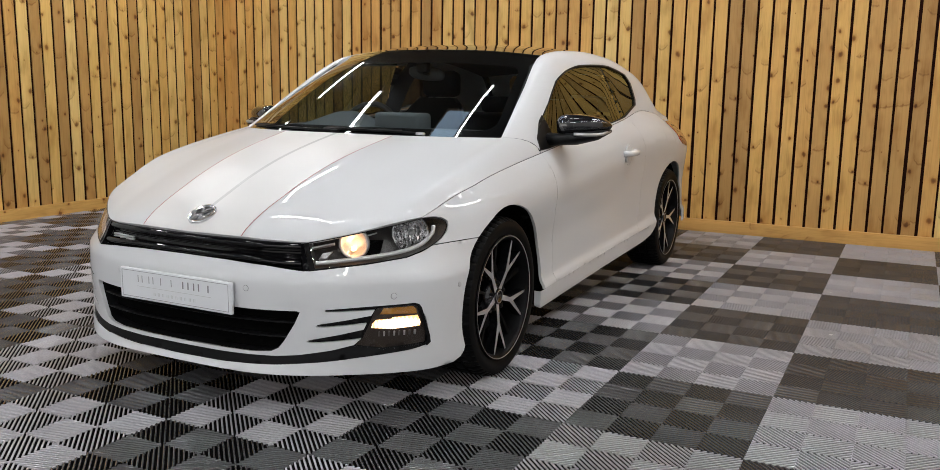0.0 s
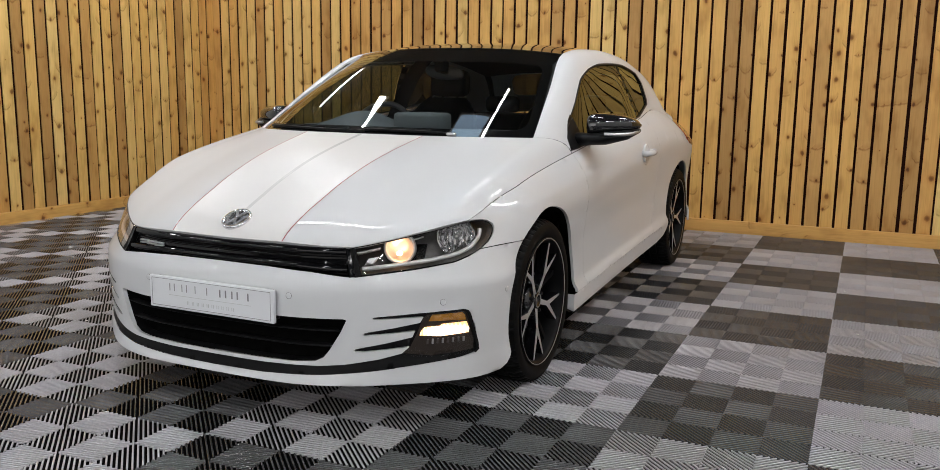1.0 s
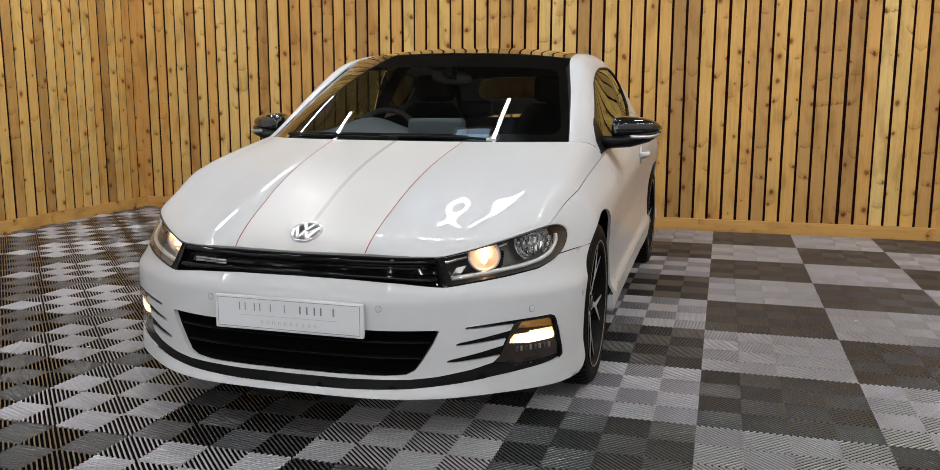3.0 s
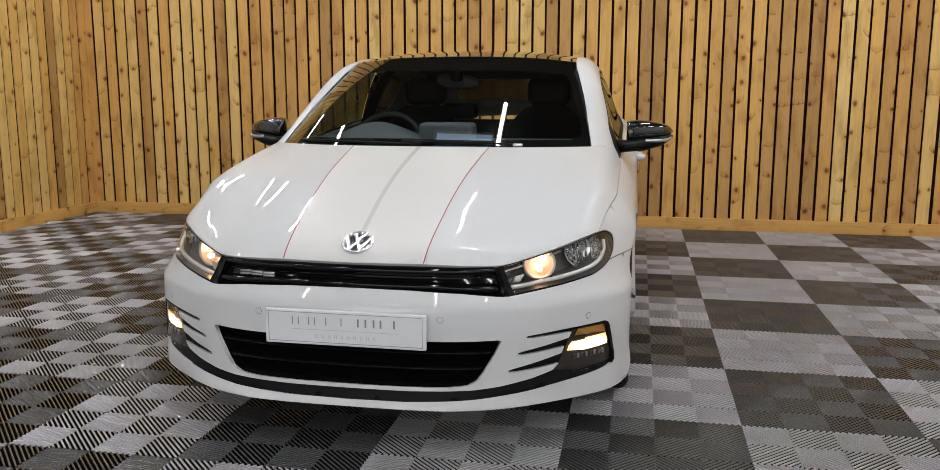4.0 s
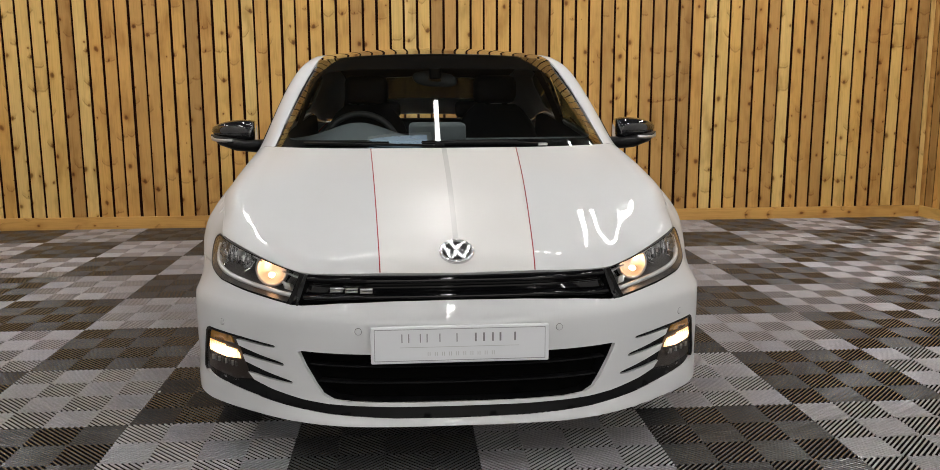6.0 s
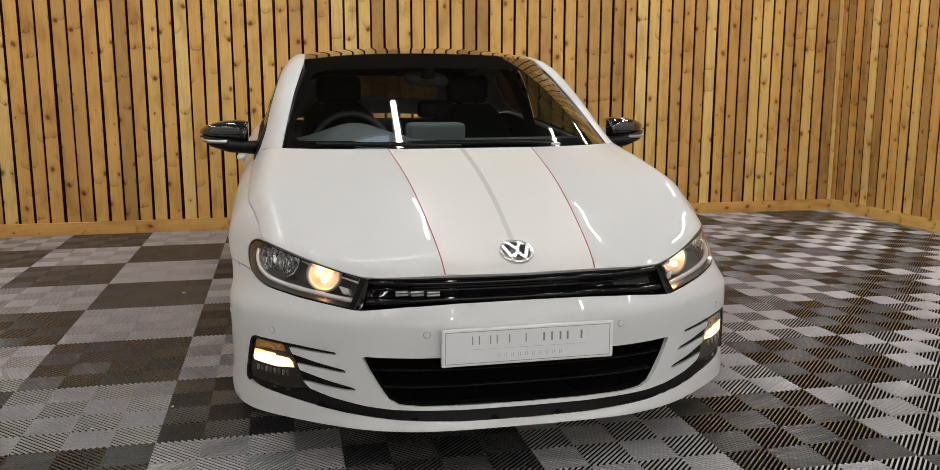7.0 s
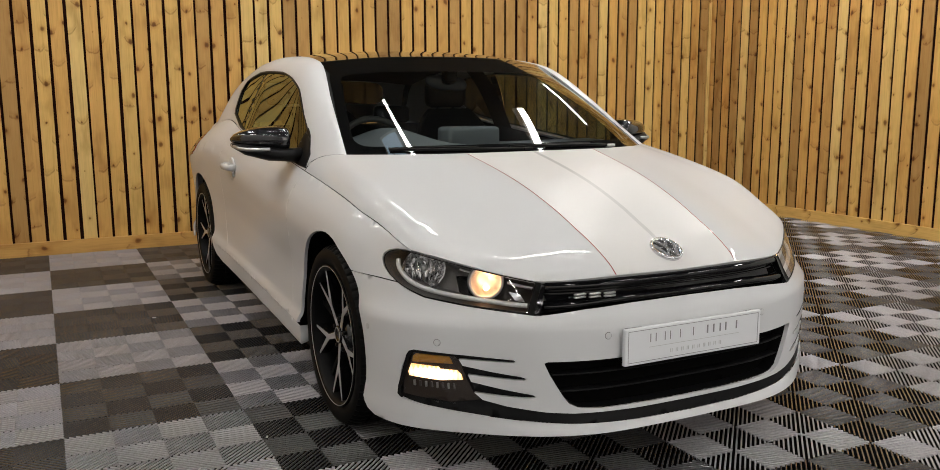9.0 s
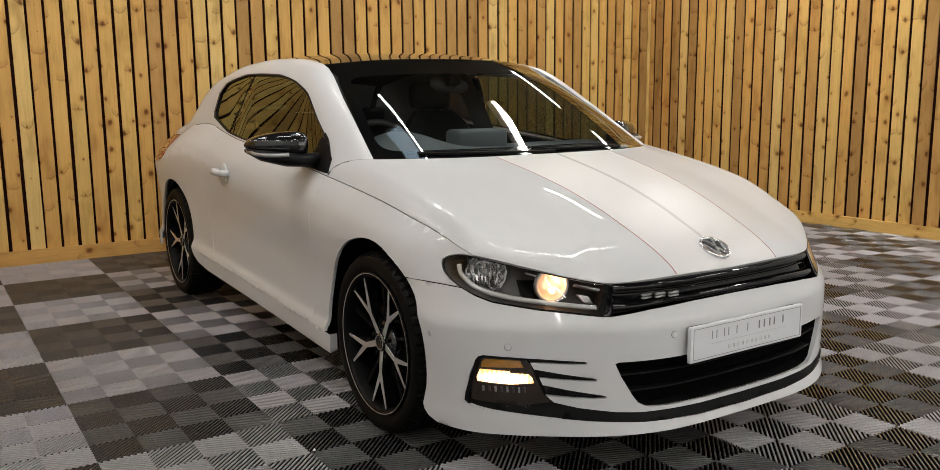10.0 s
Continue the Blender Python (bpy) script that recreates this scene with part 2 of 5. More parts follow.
def patch(poly, place, step=0.025, holes=(), flip=False, both=True, flange=0.0, bm=None, slot=0, keep=None):
    """A sheet: the polygon, less its holes, triangulated in its own plane and laid through place(a, b) into space; both: with its mirror image."""
    bm = bm or bmesh.new()
    loops = [dense(poly, step)] + [dense(h, step) for h in holes]
    verts, edges = [], []
    for lp in loops:
        k = len(verts)
        verts += [Vector(v) for v in lp]
        edges += [(k + i, k + (i + 1) % len(lp)) for i in range(len(lp))]
    lo, hi = loops[0].min(0), loops[0].max(0)
    g = np.array([(x + (0.5 * step if j % 2 else 0), y) for j, y in enumerate(np.arange(lo[1], hi[1], step * 0.87)) for x in np.arange(lo[0], hi[0], step)]) if (hi - lo).min() > step else np.zeros((0, 2))
    if len(g):
        ok = inside(loops[0], g)
        for h in loops[1:]:
            ok &= ~inside(h, g)
        edge_pts = np.concatenate(loops)
        g = g[ok]
        if len(g):
            near = np.array([np.min(np.sum((edge_pts - q) ** 2, 1)) for q in g])
            g = g[near > (0.5 * step) ** 2]
        verts += [Vector(q) for q in g]
    v2, _, faces, *_ = delaunay_2d_cdt(verts, edges, [], 0, 1e-6)
    p2 = np.array([tuple(v) for v in v2])
    mid = np.array([p2[list(f)].mean(0) for f in faces])
    ok = inside(loops[0], mid)
    for h in loops[1:]:
        ok &= ~inside(h, mid)
    p3 = [Vector([float(c) for c in place(float(a), float(b))]) for a, b in p2]
    for side in ((1, -1) if both else (1,)):
        vs = [bm.verts.new((v.x * side, v.y, v.z)) for v in p3]
        for f, good in zip(faces, ok):
            if good:
                idx = f if (side == 1) != flip else f[::-1]
                try:
                    bm.faces.new([vs[i] for i in idx])
                except ValueError:
                    pass
    bmesh.ops.delete(bm, geom=[v for v in bm.verts if not v.link_faces], context="VERTS")
    bmesh.ops.remove_doubles(bm, verts=[v for v in bm.verts if abs(v.co.x) < 0.002], dist=0.0015)
    if flange:
        lip(bm, flange, slot, keep)
    return bm


def lip(bm, depth, slot=0, keep=None):
    """Folds the free edges of a sheet inwards by depth, in the material of that slot, but for those that keep() names."""
    bm.normal_update()
    rim = [e for e in bm.edges if e.is_boundary and not (keep and all(keep(v.co) for v in e.verts))]
    for e in rim:
        e.smooth = False
    norm = {v: v.normal.copy() for e in rim for v in e.verts}
    made = bmesh.ops.extrude_edge_only(bm, edges=rim)
    new_verts = [v for v in made["geom"] if isinstance(v, bmesh.types.BMVert)]
    for f in made["geom"]:
        if isinstance(f, bmesh.types.BMFace):
            f.material_index = slot
    old = {tuple(round(c, 6) for c in v.co): n for v, n in norm.items()}
    for v in new_verts:
        n = old.get(tuple(round(c, 6) for c in v.co))
        if n:
            v.co -= n * depth


def grid(place, us, vs, flip=False, flange=0.0, keep=None):
    bm = bmesh.new()
    rows = [[bm.verts.new([float(c) for c in place(u, v)]) for u in us] for v in vs]
    for a, b in zip(rows, rows[1:]):
        for i in range(len(us) - 1):
            q = (a[i], a[i + 1], b[i + 1], b[i])
            bm.faces.new(q[::-1] if flip else q)
    if flange:
        lip(bm, flange, 0, keep)
    return bm


def lathe(bm, profile, n=48, axis="x", centre=(0, 0, 0)):
    """Turns the (radius, along) profile round an axis."""
    rings = []
    for r, a in profile:
        ring = []
        for i in range(n):
            t = 2 * math.pi * i / n
            c, s = r * math.cos(t), r * math.sin(t)
            co = {"x": (a, c, s), "y": (c, a, s), "z": (c, s, a)}[axis]
            ring.append(bm.verts.new([p + q for p, q in zip(co, centre)]))
        rings.append(ring)
    for a, b in zip(rings, rings[1:]):
        for i in range(n):
            bm.faces.new((a[i], a[(i + 1) % n], b[(i + 1) % n], b[i]))
    return bm


def slab(bm, outline, place, thick):
    """A closed piece: the flat outline laid through place(a, b, depth), thick deep."""
    top = [bm.verts.new([float(c) for c in place(a, b, 0.0)]) for a, b in outline]
    low = [bm.verts.new([float(c) for c in place(a, b, thick)]) for a, b in outline]
    bm.faces.new(top)
    bm.faces.new(low[::-1])
    for i in range(len(top)):
        j = (i + 1) % len(top)
        bm.faces.new((top[j], top[i], low[i], low[j]))
    return bm


def span(a, b, n):
    return [a + (b - a) * i / (n - 1) for i in range(n)]

# ---- room ----
def structure(name, bm, material, label, category):
    return tagged(finish(name, bm, material, None, "", False), label, category, "", "structure")


floor = structure("floor", boxed(LEFT - 0.3, RIGHT + 0.3, FRONT - 0.3, BACK + 0.3, -0.12, -0.018), SUBFLOOR, "black base under interlocking ribbed plastic floor tiles", "floor")
ceiling = structure("ceiling", boxed(LEFT - 0.3, RIGHT + 0.3, FRONT - 0.3, BACK + 0.3, CEIL, CEIL + 0.15), CEILING, "plain blue-grey ceiling above the showroom bay", "ceiling")
wall_north = structure("wall_north", boxed(LEFT - 0.3, RIGHT + 0.3, BACK + 0.024, BACK + 0.3, -0.1, CEIL), GAP_SHADE, "wall clad in vertical pine slats, shade between them in the backing's colour", "wall")
wall_west = structure("wall_west", boxed(LEFT - 0.3, LEFT - 0.024, SIDE_END, BACK + 0.022, -0.1, CEIL), GAP_SHADE, "side wall clad in vertical pine slats, gap shade in the backing's colour", "wall")
wall_east = structure("wall_east", boxed(RIGHT + 0.024, RIGHT + 0.3, SIDE_END, BACK + 0.022, -0.1, CEIL), GAP_SHADE, "side wall clad in vertical pine slats, gap shade in the backing's colour", "wall")
# unseen side walls, made pale so they bounce light onto the car's flanks
wall_southwest = structure("wall_southwest", boxed(LEFT - 0.3, LEFT, FRONT, SIDE_END, -0.1, CEIL), PLASTER, "pale plastered wall out of view, added to bounce light", "wall")
wall_southeast = structure("wall_southeast", boxed(RIGHT, RIGHT + 0.3, FRONT, SIDE_END, -0.1, CEIL), PLASTER, "pale plastered wall out of view, added to bounce light", "wall")
# opening made up in the unseen wall to hold the fill lamp
OPEN_MID, OPEN_X, OPEN_Z = 0.6, 2.5, 2.6
bm = boxed(LEFT - 0.3, OPEN_MID - OPEN_X, FRONT - 0.3, FRONT, -0.1, CEIL)
box(bm, OPEN_MID + OPEN_X, RIGHT + 0.3, FRONT - 0.3, FRONT, -0.1, CEIL)
box(bm, OPEN_MID - OPEN_X, OPEN_MID + OPEN_X, FRONT - 0.3, FRONT, OPEN_Z, CEIL)
wall_south = structure("wall_south", bm, PLASTER, "pale plastered wall out of view, with an opening added for a fill lamp", "wall")
# fill lamp added behind the camera to brighten the car's front
fill_light = bpy.data.lights.new("daylight_fill", "AREA")
fill_light.shape, fill_light.size, fill_light.size_y, fill_light.energy, fill_light.color = "RECTANGLE", 2 * OPEN_X, OPEN_Z, FILL_POWER, (1.0, 0.985, 0.955)
new("daylight_fill", fill_light).matrix_world = look((OPEN_MID, FRONT - 0.15, OPEN_Z / 2), (OPEN_MID, 0, OPEN_Z / 2))
baseboard_north = structure("baseboard_north", boxed(LEFT + 0.002, RIGHT - 0.002, BACK - 0.032, BACK - 0.001, -0.016, 0.095, bevel=0.004), SKIRTING_X, "pine board along the foot of the slat wall", "baseboard")
baseboard_west = structure("baseboard_west", boxed(LEFT + 0.001, LEFT + 0.032, SIDE_END + 0.01, BACK - 0.034, -0.016, 0.095, bevel=0.004), SKIRTING_Y, "pine board along the foot of the slat wall", "baseboard")
baseboard_east = structure("baseboard_east", boxed(RIGHT - 0.032, RIGHT - 0.001, SIDE_END + 0.01, BACK - 0.034, -0.016, 0.095, bevel=0.004), SKIRTING_Y, "pine board along the foot of the slat wall", "baseboard")

# strip lights under the ceiling
def strip_light(x, y, length, half, turn=0):
    top = new("strip_light")
    top.location = (x, y, CEIL)
    top.rotation_euler = (0, 0, radians(turn))
    part("housing", boxed(-half - 0.023, half + 0.023, -length / 2, length / 2, -0.05, 0.0, bevel=0.006), PLASTER, top)
    part("tube", boxed(-half, half, -length / 2 + 0.02, length / 2 - 0.02, -0.068, -0.052, bevel=0.004), TUBE, top, "glowing white tube")
    return tagged(top, "white linear strip light with a glowing tube, under the ceiling", "strip light", "ceiling strip lights")


# five rows run along the car, one line of them lies across its nose; those behind the camera are unseen fill, added for
# the car's front
for lx, half, front_half in ((-3.5, 0.021, 0.020), (-1.95, 0.024, 0.022), (0.06, 0.024, 0.026), (1.95, 0.024, 0.026), (3.6, 0.036, 0.038)):
    strip_light(lx, 0.35, 1.22, half)
    for ly, wider in ((-4.2, 0.8), (-6.4, 0.7)):
        strip_light(lx, ly, 1.22, front_half * wider)
# further strips out of view, added to brighten the car's flanks and the slat walls
for lx, ly, half in ((-3.5, -1.9, 0.018), (3.6, -1.9, 0.032), (-3.2, 1.95, 0.010), (3.3, 1.95, 0.012)):
    strip_light(lx, ly, 1.22, half)
for lx in (-0.92, 0.72):
    strip_light(lx, -0.95, 1.56, 0.010, 90)


# a small roof light with daylight behind it
def roof_light(x0, x1, y0, y1):
    top = new("roof_light")
    top.location = ((x0 + x1) / 2, (y0 + y1) / 2, CEIL)
    a, b = (x1 - x0) / 2, (y1 - y0) / 2
    part("frame", patch([(-a, -b), (a, -b), (a, b), (-a, b)], lambda x, y: (x, y, -0.012), 0.3, holes=[[(-a + 0.03, -b + 0.03), (a - 0.03, -b + 0.03), (a - 0.03, b - 0.03), (-a + 0.03, b - 0.03)]], both=False, flange=0.012), PLASTER, top, "", False)
    part("pane", boxed(-a + 0.03, a - 0.03, -b + 0.03, b - 0.03, -0.008, -0.002), DAYLIGHT, top, "pale blue daylit pane", False)
    return tagged(top, "small square roof light with a pale blue daylit pane, in the ceiling", "roof light")


roof_light(-0.62, -0.02, -0.35, 0.45)

# ---- the car: its surfaces ----
AXLE_F, AXLE_R, HUB, ARCH = -1.226, 1.352, 0.318, 0.374

OUT_X = [0, 0.15, 0.30, 0.40, 0.487, 0.563, 0.65, 0.74, 0.811, 0.858, 0.886, 0.898, 0.903, 0.902, 0.897, 0.893, 0.900, 0.905, 0.890, 0.84, 0.70, 0.4, 0]
OUT_Y = [-2.097, -2.094, -2.083, -2.062, -2.030, -1.989, -1.929, -1.856, -1.782, -1.70, -1.60, -1.50, -1.25, -0.9, -0.4, 0.4, 1.0, 1.35, 1.7, 1.93, 2.07, 2.12, 2.13]
ARC = [0.0]
for k in range(1, len(OUT_X)):
    ARC.append(ARC[-1] + math.hypot(OUT_X[k] - OUT_X[k - 1], OUT_Y[k] - OUT_Y[k - 1]))
out_x, out_y = pchip(ARC, OUT_X), pchip(ARC, OUT_Y)
s_of_y = pchip(OUT_Y, ARC)

belt = pchip([-2.2, -1.8, -1.64, -1.5, -1.33, -1.05, -0.74, -0.3, 0.2, 0.6, 1.0, 1.3, 1.6, 2.2], [0.66, 0.68, 0.715, 0.752, 0.792, 0.83, 0.862, 0.905, 0.948, 0.985, 1.02, 1.0, 0.95, 0.93])
in_front = pchip([0.10, 0.160, 0.172, 0.180, 0.191, 0.205, 0.222, 0.24, 0.30, 0.39, 0.46, 0.492, 0.506, 0.545, 0.60, 0.65, 0.70, 0.80], [0.03, -0.016, -0.024, -0.022, -0.008, -0.003, 0.0, 0.003, 0.002, 0.0, 0.0, 0.002, 0.010, 0.034, 0.056, 0.076, 0.096, 0.16])
in_side = pchip([0.15, 0.22, 0.26, 0.335, 0.352, 0.372, 0.43, 0.55, 0.70, 0.80, 0.88, 0.94, 1.0, 1.2], [0.05, 0.010, 0.0, 0.0, 0.006, 0.018, 0.023, 0.026, 0.013, 0.004, 0.016, 0.042, 0.082, 0.25])


def band(s, z, off=0.0):
    """The lower body: s metres round the car from the middle of its front, z up; off: outwards."""
    x, y = out_x(s), out_y(s)
    h = 0.004
    tx, ty = out_x(s + h) - out_x(s - h), out_y(s + h) - out_y(s - h)
    if s <= h:
        tx, ty = 1.0, 0.0
    n = math.hypot(tx, ty)
    nx, ny = ty / n, -tx / n
    w = smoothstep(-1.68, -1.36, y)
    hip = 1.0 + 0.75 * smoothstep(0.3, 1.1, y)
    f = z / belt(y)
    side = in_side(f)
    if f > 0.85:
        side *= hip
    fore = in_front(z)
    if fore < 0:
        fore *= 1 - smoothstep(0.25, 0.80, s)
    d = (1 - w) * fore + w * side - off
    return (max(x - nx * d, 0.0) if s > 0 else 0.0, y - ny * d, z)


def s_at(x, z):
    """Where round the nose the band at height z has that x."""
    a, b = 0.0, s_of_y(-1.45)
    for _ in range(40):
        m = (a + b) / 2
        a, b = (m, b) if band(m, z)[0] < x else (a, m)
    return (a + b) / 2


def nose(pts):
    return [(s_at(x, z), z) for x, z in pts]


def flank(pts):
    return [(s_of_y(y), z) for y, z in pts]


def on(off):
    return lambda s, z: band(s, z, off)


car = new("car")
tagged(car, "white coupe with black roof, red pinstripes and lit front lamps", "car")

# outlines on the nose, (x, z)
def eased(pts):
    """Cuts the corners of an open outline twice."""
    for _ in range(2):
        cut = [pts[0]]
        for a, b in zip(pts, pts[1:]):
            cut += [(0.75 * a[0] + 0.25 * b[0], 0.75 * a[1] + 0.25 * b[1]), (0.25 * a[0] + 0.75 * b[0], 0.25 * a[1] + 0.75 * b[1])]
        pts = cut + [pts[-1]]
    return pts


LAMP = nose([(0.466, 0.612), (0.55, 0.630), (0.64, 0.652)] + eased([(0.72, 0.674), (0.752, 0.6835), (0.770, 0.688), (0.784, 0.6868), (0.797, 0.680), (0.8085, 0.668), (0.8145, 0.652), (0.8165, 0.634), (0.814, 0.613), (0.805, 0.593), (0.787, 0.5775), (0.755, 0.5615)]) + [(0.66, 0.545), (0.57, 0.534), (0.505, 0.526)])
GRILLE = [(0.0, 0.618)] + nose([(0.12, 0.619), (0.235, 0.620), (0.36, 0.617), (0.459, 0.611), (0.497, 0.526), (0.475, 0.526), (0.36, 0.538), (0.2, 0.545)]) + [(0.0, 0.547)]
MOUTH = [(0.0, 0.388)] + nose([(0.2, 0.388), (0.478, 0.390), (0.488, 0.386), (0.470, 0.345), (0.435, 0.285), (0.415, 0.258), (0.385, 0.243), (0.32, 0.238), (0.15, 0.236)]) + [(0.0, 0.236)]
FOG = nose([(0.8145, 0.392), (0.810, 0.404), (0.800, 0.4085), (0.74, 0.407), (0.68, 0.403), (0.585, 0.397), (0.566, 0.395), (0.562, 0.3915), (0.566, 0.388), (0.60, 0.388), (0.698, 0.391), (0.689, 0.372), (0.62, 0.3575), (0.55, 0.3455), (0.539, 0.342), (0.535, 0.338), (0.539, 0.334), (0.56, 0.334), (0.62, 0.339), (0.676, 0.345), (0.668, 0.324), (0.60, 0.307), (0.524, 0.2915), (0.512, 0.288), (0.508, 0.284), (0.512, 0.280), (0.54, 0.279), (0.60, 0.284), (0.660, 0.291), (0.640, 0.270), (0.58, 0.253), (0.48, 0.236), (0.40, 0.229), (0.2, 0.224)]) + [(0.0, 0.224), (0.0, 0.190)] + nose([(0.2, 0.191), (0.40, 0.199), (0.55, 0.212), (0.68, 0.227), (0.78, 0.240), (0.812, 0.2465), (0.826, 0.251), (0.8335, 0.262), (0.833, 0.276), (0.825, 0.35)])
BUMPER_TOP = [(0.0, 0.545)] + nose([(0.2, 0.543), (0.36, 0.536), (0.475, 0.5245), (0.505, 0.5235), (0.57, 0.5315), (0.66, 0.5425), (0.757, 0.5600), (0.788, 0.5755), (0.8062, 0.5935)]) + [(s_of_y(-1.61), 0.5955), (s_of_y(-1.49), 0.597)]


def arch(axle, r, a0, a1, n=22):
    return [(s_of_y(axle + r * math.cos(math.radians(a))), HUB + r * math.sin(math.radians(a))) for a in span(a0, a1, n)]


a_bump = math.degrees(math.asin((0.597 - HUB) / ARCH))
# the strip below joins both lamp housings, so it is cut out of the bumper as one opening that reaches the middle
upper = BUMPER_TOP[:-1] + arch(AXLE_F, ARCH, 180 - a_bump, 196, 14) + [(s_of_y(-1.592), 0.198), (s_of_y(-1.612), 0.181), (s_of_y(-1.65), 0.169)] + nose([(0.83, 0.165), (0.7, 0.165), (0.4, 0.169)]) + [(0.0, 0.171), (0.0, 0.190)]
i_low = FOG.index((0.0, 0.190))
upper += FOG[i_low + 1:] + FOG[:i_low] + MOUTH[::-1] + [(0.0, 0.39)]
upper = [p for k, p in enumerate(upper) if p != upper[k - 1]]
bumper = part("front_bumper", patch(upper, on(0.0), 0.02, flange=0.014, keep=lambda q: q.z < 0.222 and abs(q.x) < 0.66), PAINT, car, "gloss white bumper with dark lower strip")
part("lower_strip", patch(FOG, lambda s, z: band(s, z, -0.004 - 0.008 * smoothstep(0.236, 0.256, z)), 0.02), SATIN, bumper, "satin black lower strip and side vents")

# fenders, doors, rear quarters and sills
S1, S3 = s_at(0.762, 0.6895), s_of_y(-0.745)


def bonnet_line(t):
    """The joint between bonnet and fender, from the lamp back to the pillar."""
    s = S1 + (S3 - S1) * t
    y = out_y(s)
    return s, belt(y) + (0.6890 - belt(out_y(S1))) * (1 - smoothstep(0, 0.25, t))


def skirt_joint(y):
    """Height of the joint above the side skirt."""
    return 0.284 + (y + 0.74) * 0.030


def joint_run(y0, y1, n):
    return [(y, skirt_joint(y)) for y in span(y0, y1, n)]


fender_poly = [(s_of_y(-1.61), 0.5985)] + nose([(0.8085, 0.5968), (0.8160, 0.613), (0.8188, 0.635), (0.8168, 0.654), (0.8108, 0.6700), (0.7985, 0.6822), (0.7850, 0.6892), (0.7705, 0.6905), (0.7660, 0.6890)]) + [bonnet_line(t) for t in span(0, 1, 22)] + flank([(-0.722, 0.60)] + joint_run(-0.715, -0.857, 6)) + arch(AXLE_F, ARCH, -5.75, 179.3 - a_bump)
door_poly = [(s_of_y(y), belt(y)) for y in span(-0.7435, 0.624, 20)] + flank([(0.674, 0.85), (0.704, 0.7), (0.684, 0.5)] + joint_run(0.604, -0.7135, 64) + [(-0.7205, 0.60)])
quarter_poly = [(s_of_y(y), belt(y)) for y in span(0.626, 1.95, 20)] + [(ARC[-1], 0.93), (ARC[-1], 0.25), (s_of_y(1.72), 0.25)] + arch(AXLE_R, ARCH, -8, 177, 26) + flank(joint_run(0.97, 0.606, 14) + [(0.686, 0.5), (0.706, 0.7), (0.676, 0.85)])
sill_poly = flank([(y, z - 0.0004) for y, z in joint_run(-0.905, 0.978, 90)] + [(0.965, 0.318), (0.93, 0.298), (0.86, 0.273), (0.70, 0.254), (0.4, 0.243), (0.0, 0.232), (-0.5, 0.216), (-0.90, 0.203), (-0.905, 0.22)])
for side in (1, -1):
    def turned(s, z, side=side):
        p = band(s, z)
        return (p[0] * side, p[1], p[2])
    fl = side < 0
    part("fender", patch(fender_poly, turned, 0.018, both=False, flip=fl, flange=0.012), PAINT, car)
    door = part("door", patch(door_poly, turned, 0.014, both=False, flip=fl, flange=0.006, keep=lambda q: q.z < skirt_joint(q.y) + 0.004), PAINT, car)
    part("rear_quarter", patch(quarter_poly, turned, 0.022, both=False, flip=fl, flange=0.012), PAINT, car)
    part("side_skirt", patch(sill_poly, turned, 0.014, both=False, flip=fl, flange=0.03, keep=lambda q: q.z > skirt_joint(q.y) - 0.006), PAINT, car)

def hermite(p, q, a, b, t):
    return (1 + 2 * t) * (1 - t) ** 2 * p + t * (1 - t) ** 2 * a + t * t * (3 - 2 * t) * q + t * t * (t - 1) * b


# pillars, roof rails and the flanks of the glasshouse
UP_Y, LOW_Y = [-0.905, -0.56, -0.195, 0.1, 0.4, 0.8, 1.2, 1.4, 1.62, 1.9], [-0.742, -0.62, -0.36, -0.05, 0.3, 0.72, 1.08, 1.3, 1.52, 1.80]
UP_X, UP_Z = [0.697, 0.641, 0.574, 0.562, 0.558, 0.552, 0.545, 0.535, 0.58, 0.64], [0.932, 1.132, 1.309, 1.344, 1.352, 1.337, 1.287, 1.250, 1.06, 0.95]
KN = span(0, 1, 10)
up_x, up_y, up_z, low_y = pchip(KN, UP_X), pchip(KN, UP_Y), pchip(KN, UP_Z), pchip(KN, LOW_Y)


def glasshouse(u, v, off=0.0):
    """u from the foot of the front pillar to the tail, v from the roof edge down to the belt."""
    p = Vector((up_x(u), up_y(u), up_z(u)))
    yb = low_y(u)
    q = Vector(band(s_of_y(yb), belt(yb) + 0.002))
    n = (q - p).length
    k = smoothstep(0.0, 0.25, u)
    a = Vector((1, -0.1 + 0.1 * k, 0.12)).normalized() * n * (0.75 + 0.05 * k)
    b = Vector((0.42, -0.05, -1)).normalized() * n * 0.95
    c = hermite(p, q, a, b, v)
    return (c.x + off, c.y, c.z + off * 0.3)


# bonnet
F_X, R_X = pchip([0, 0.294, 0.576, 0.8, 1], [0, 0.235, 0.461, 0.64, 0.762]), pchip([0, 0.294, 0.6, 0.87, 1], [0, 0.290, 0.525, 0.697, 0.80])
F_Z = pchip([0, 0.294, 0.576, 0.69, 0.8, 0.9, 1], [0.6205, 0.6225, 0.6165, 0.6335, 0.6555, 0.6735, 0.6880])
R_Y, R_Z = pchip([0, 0.294, 0.6, 0.78, 0.87, 1], [-1.135, -1.122, -1.062, -0.978, -0.905, -0.742]), pchip([0, 0.294, 0.6, 0.87, 0.95, 1], [0.937, 0.9365, 0.936, 0.932, 0.905, 0.866])
front_edge = {}


def front_point(u):
    k = round(u, 5)
    if k not in front_edge:
        front_edge[k] = Vector(band(s_at(F_X(u), F_Z(u)) if u > 0 else 0.0, F_Z(u)))
    return front_edge[k]


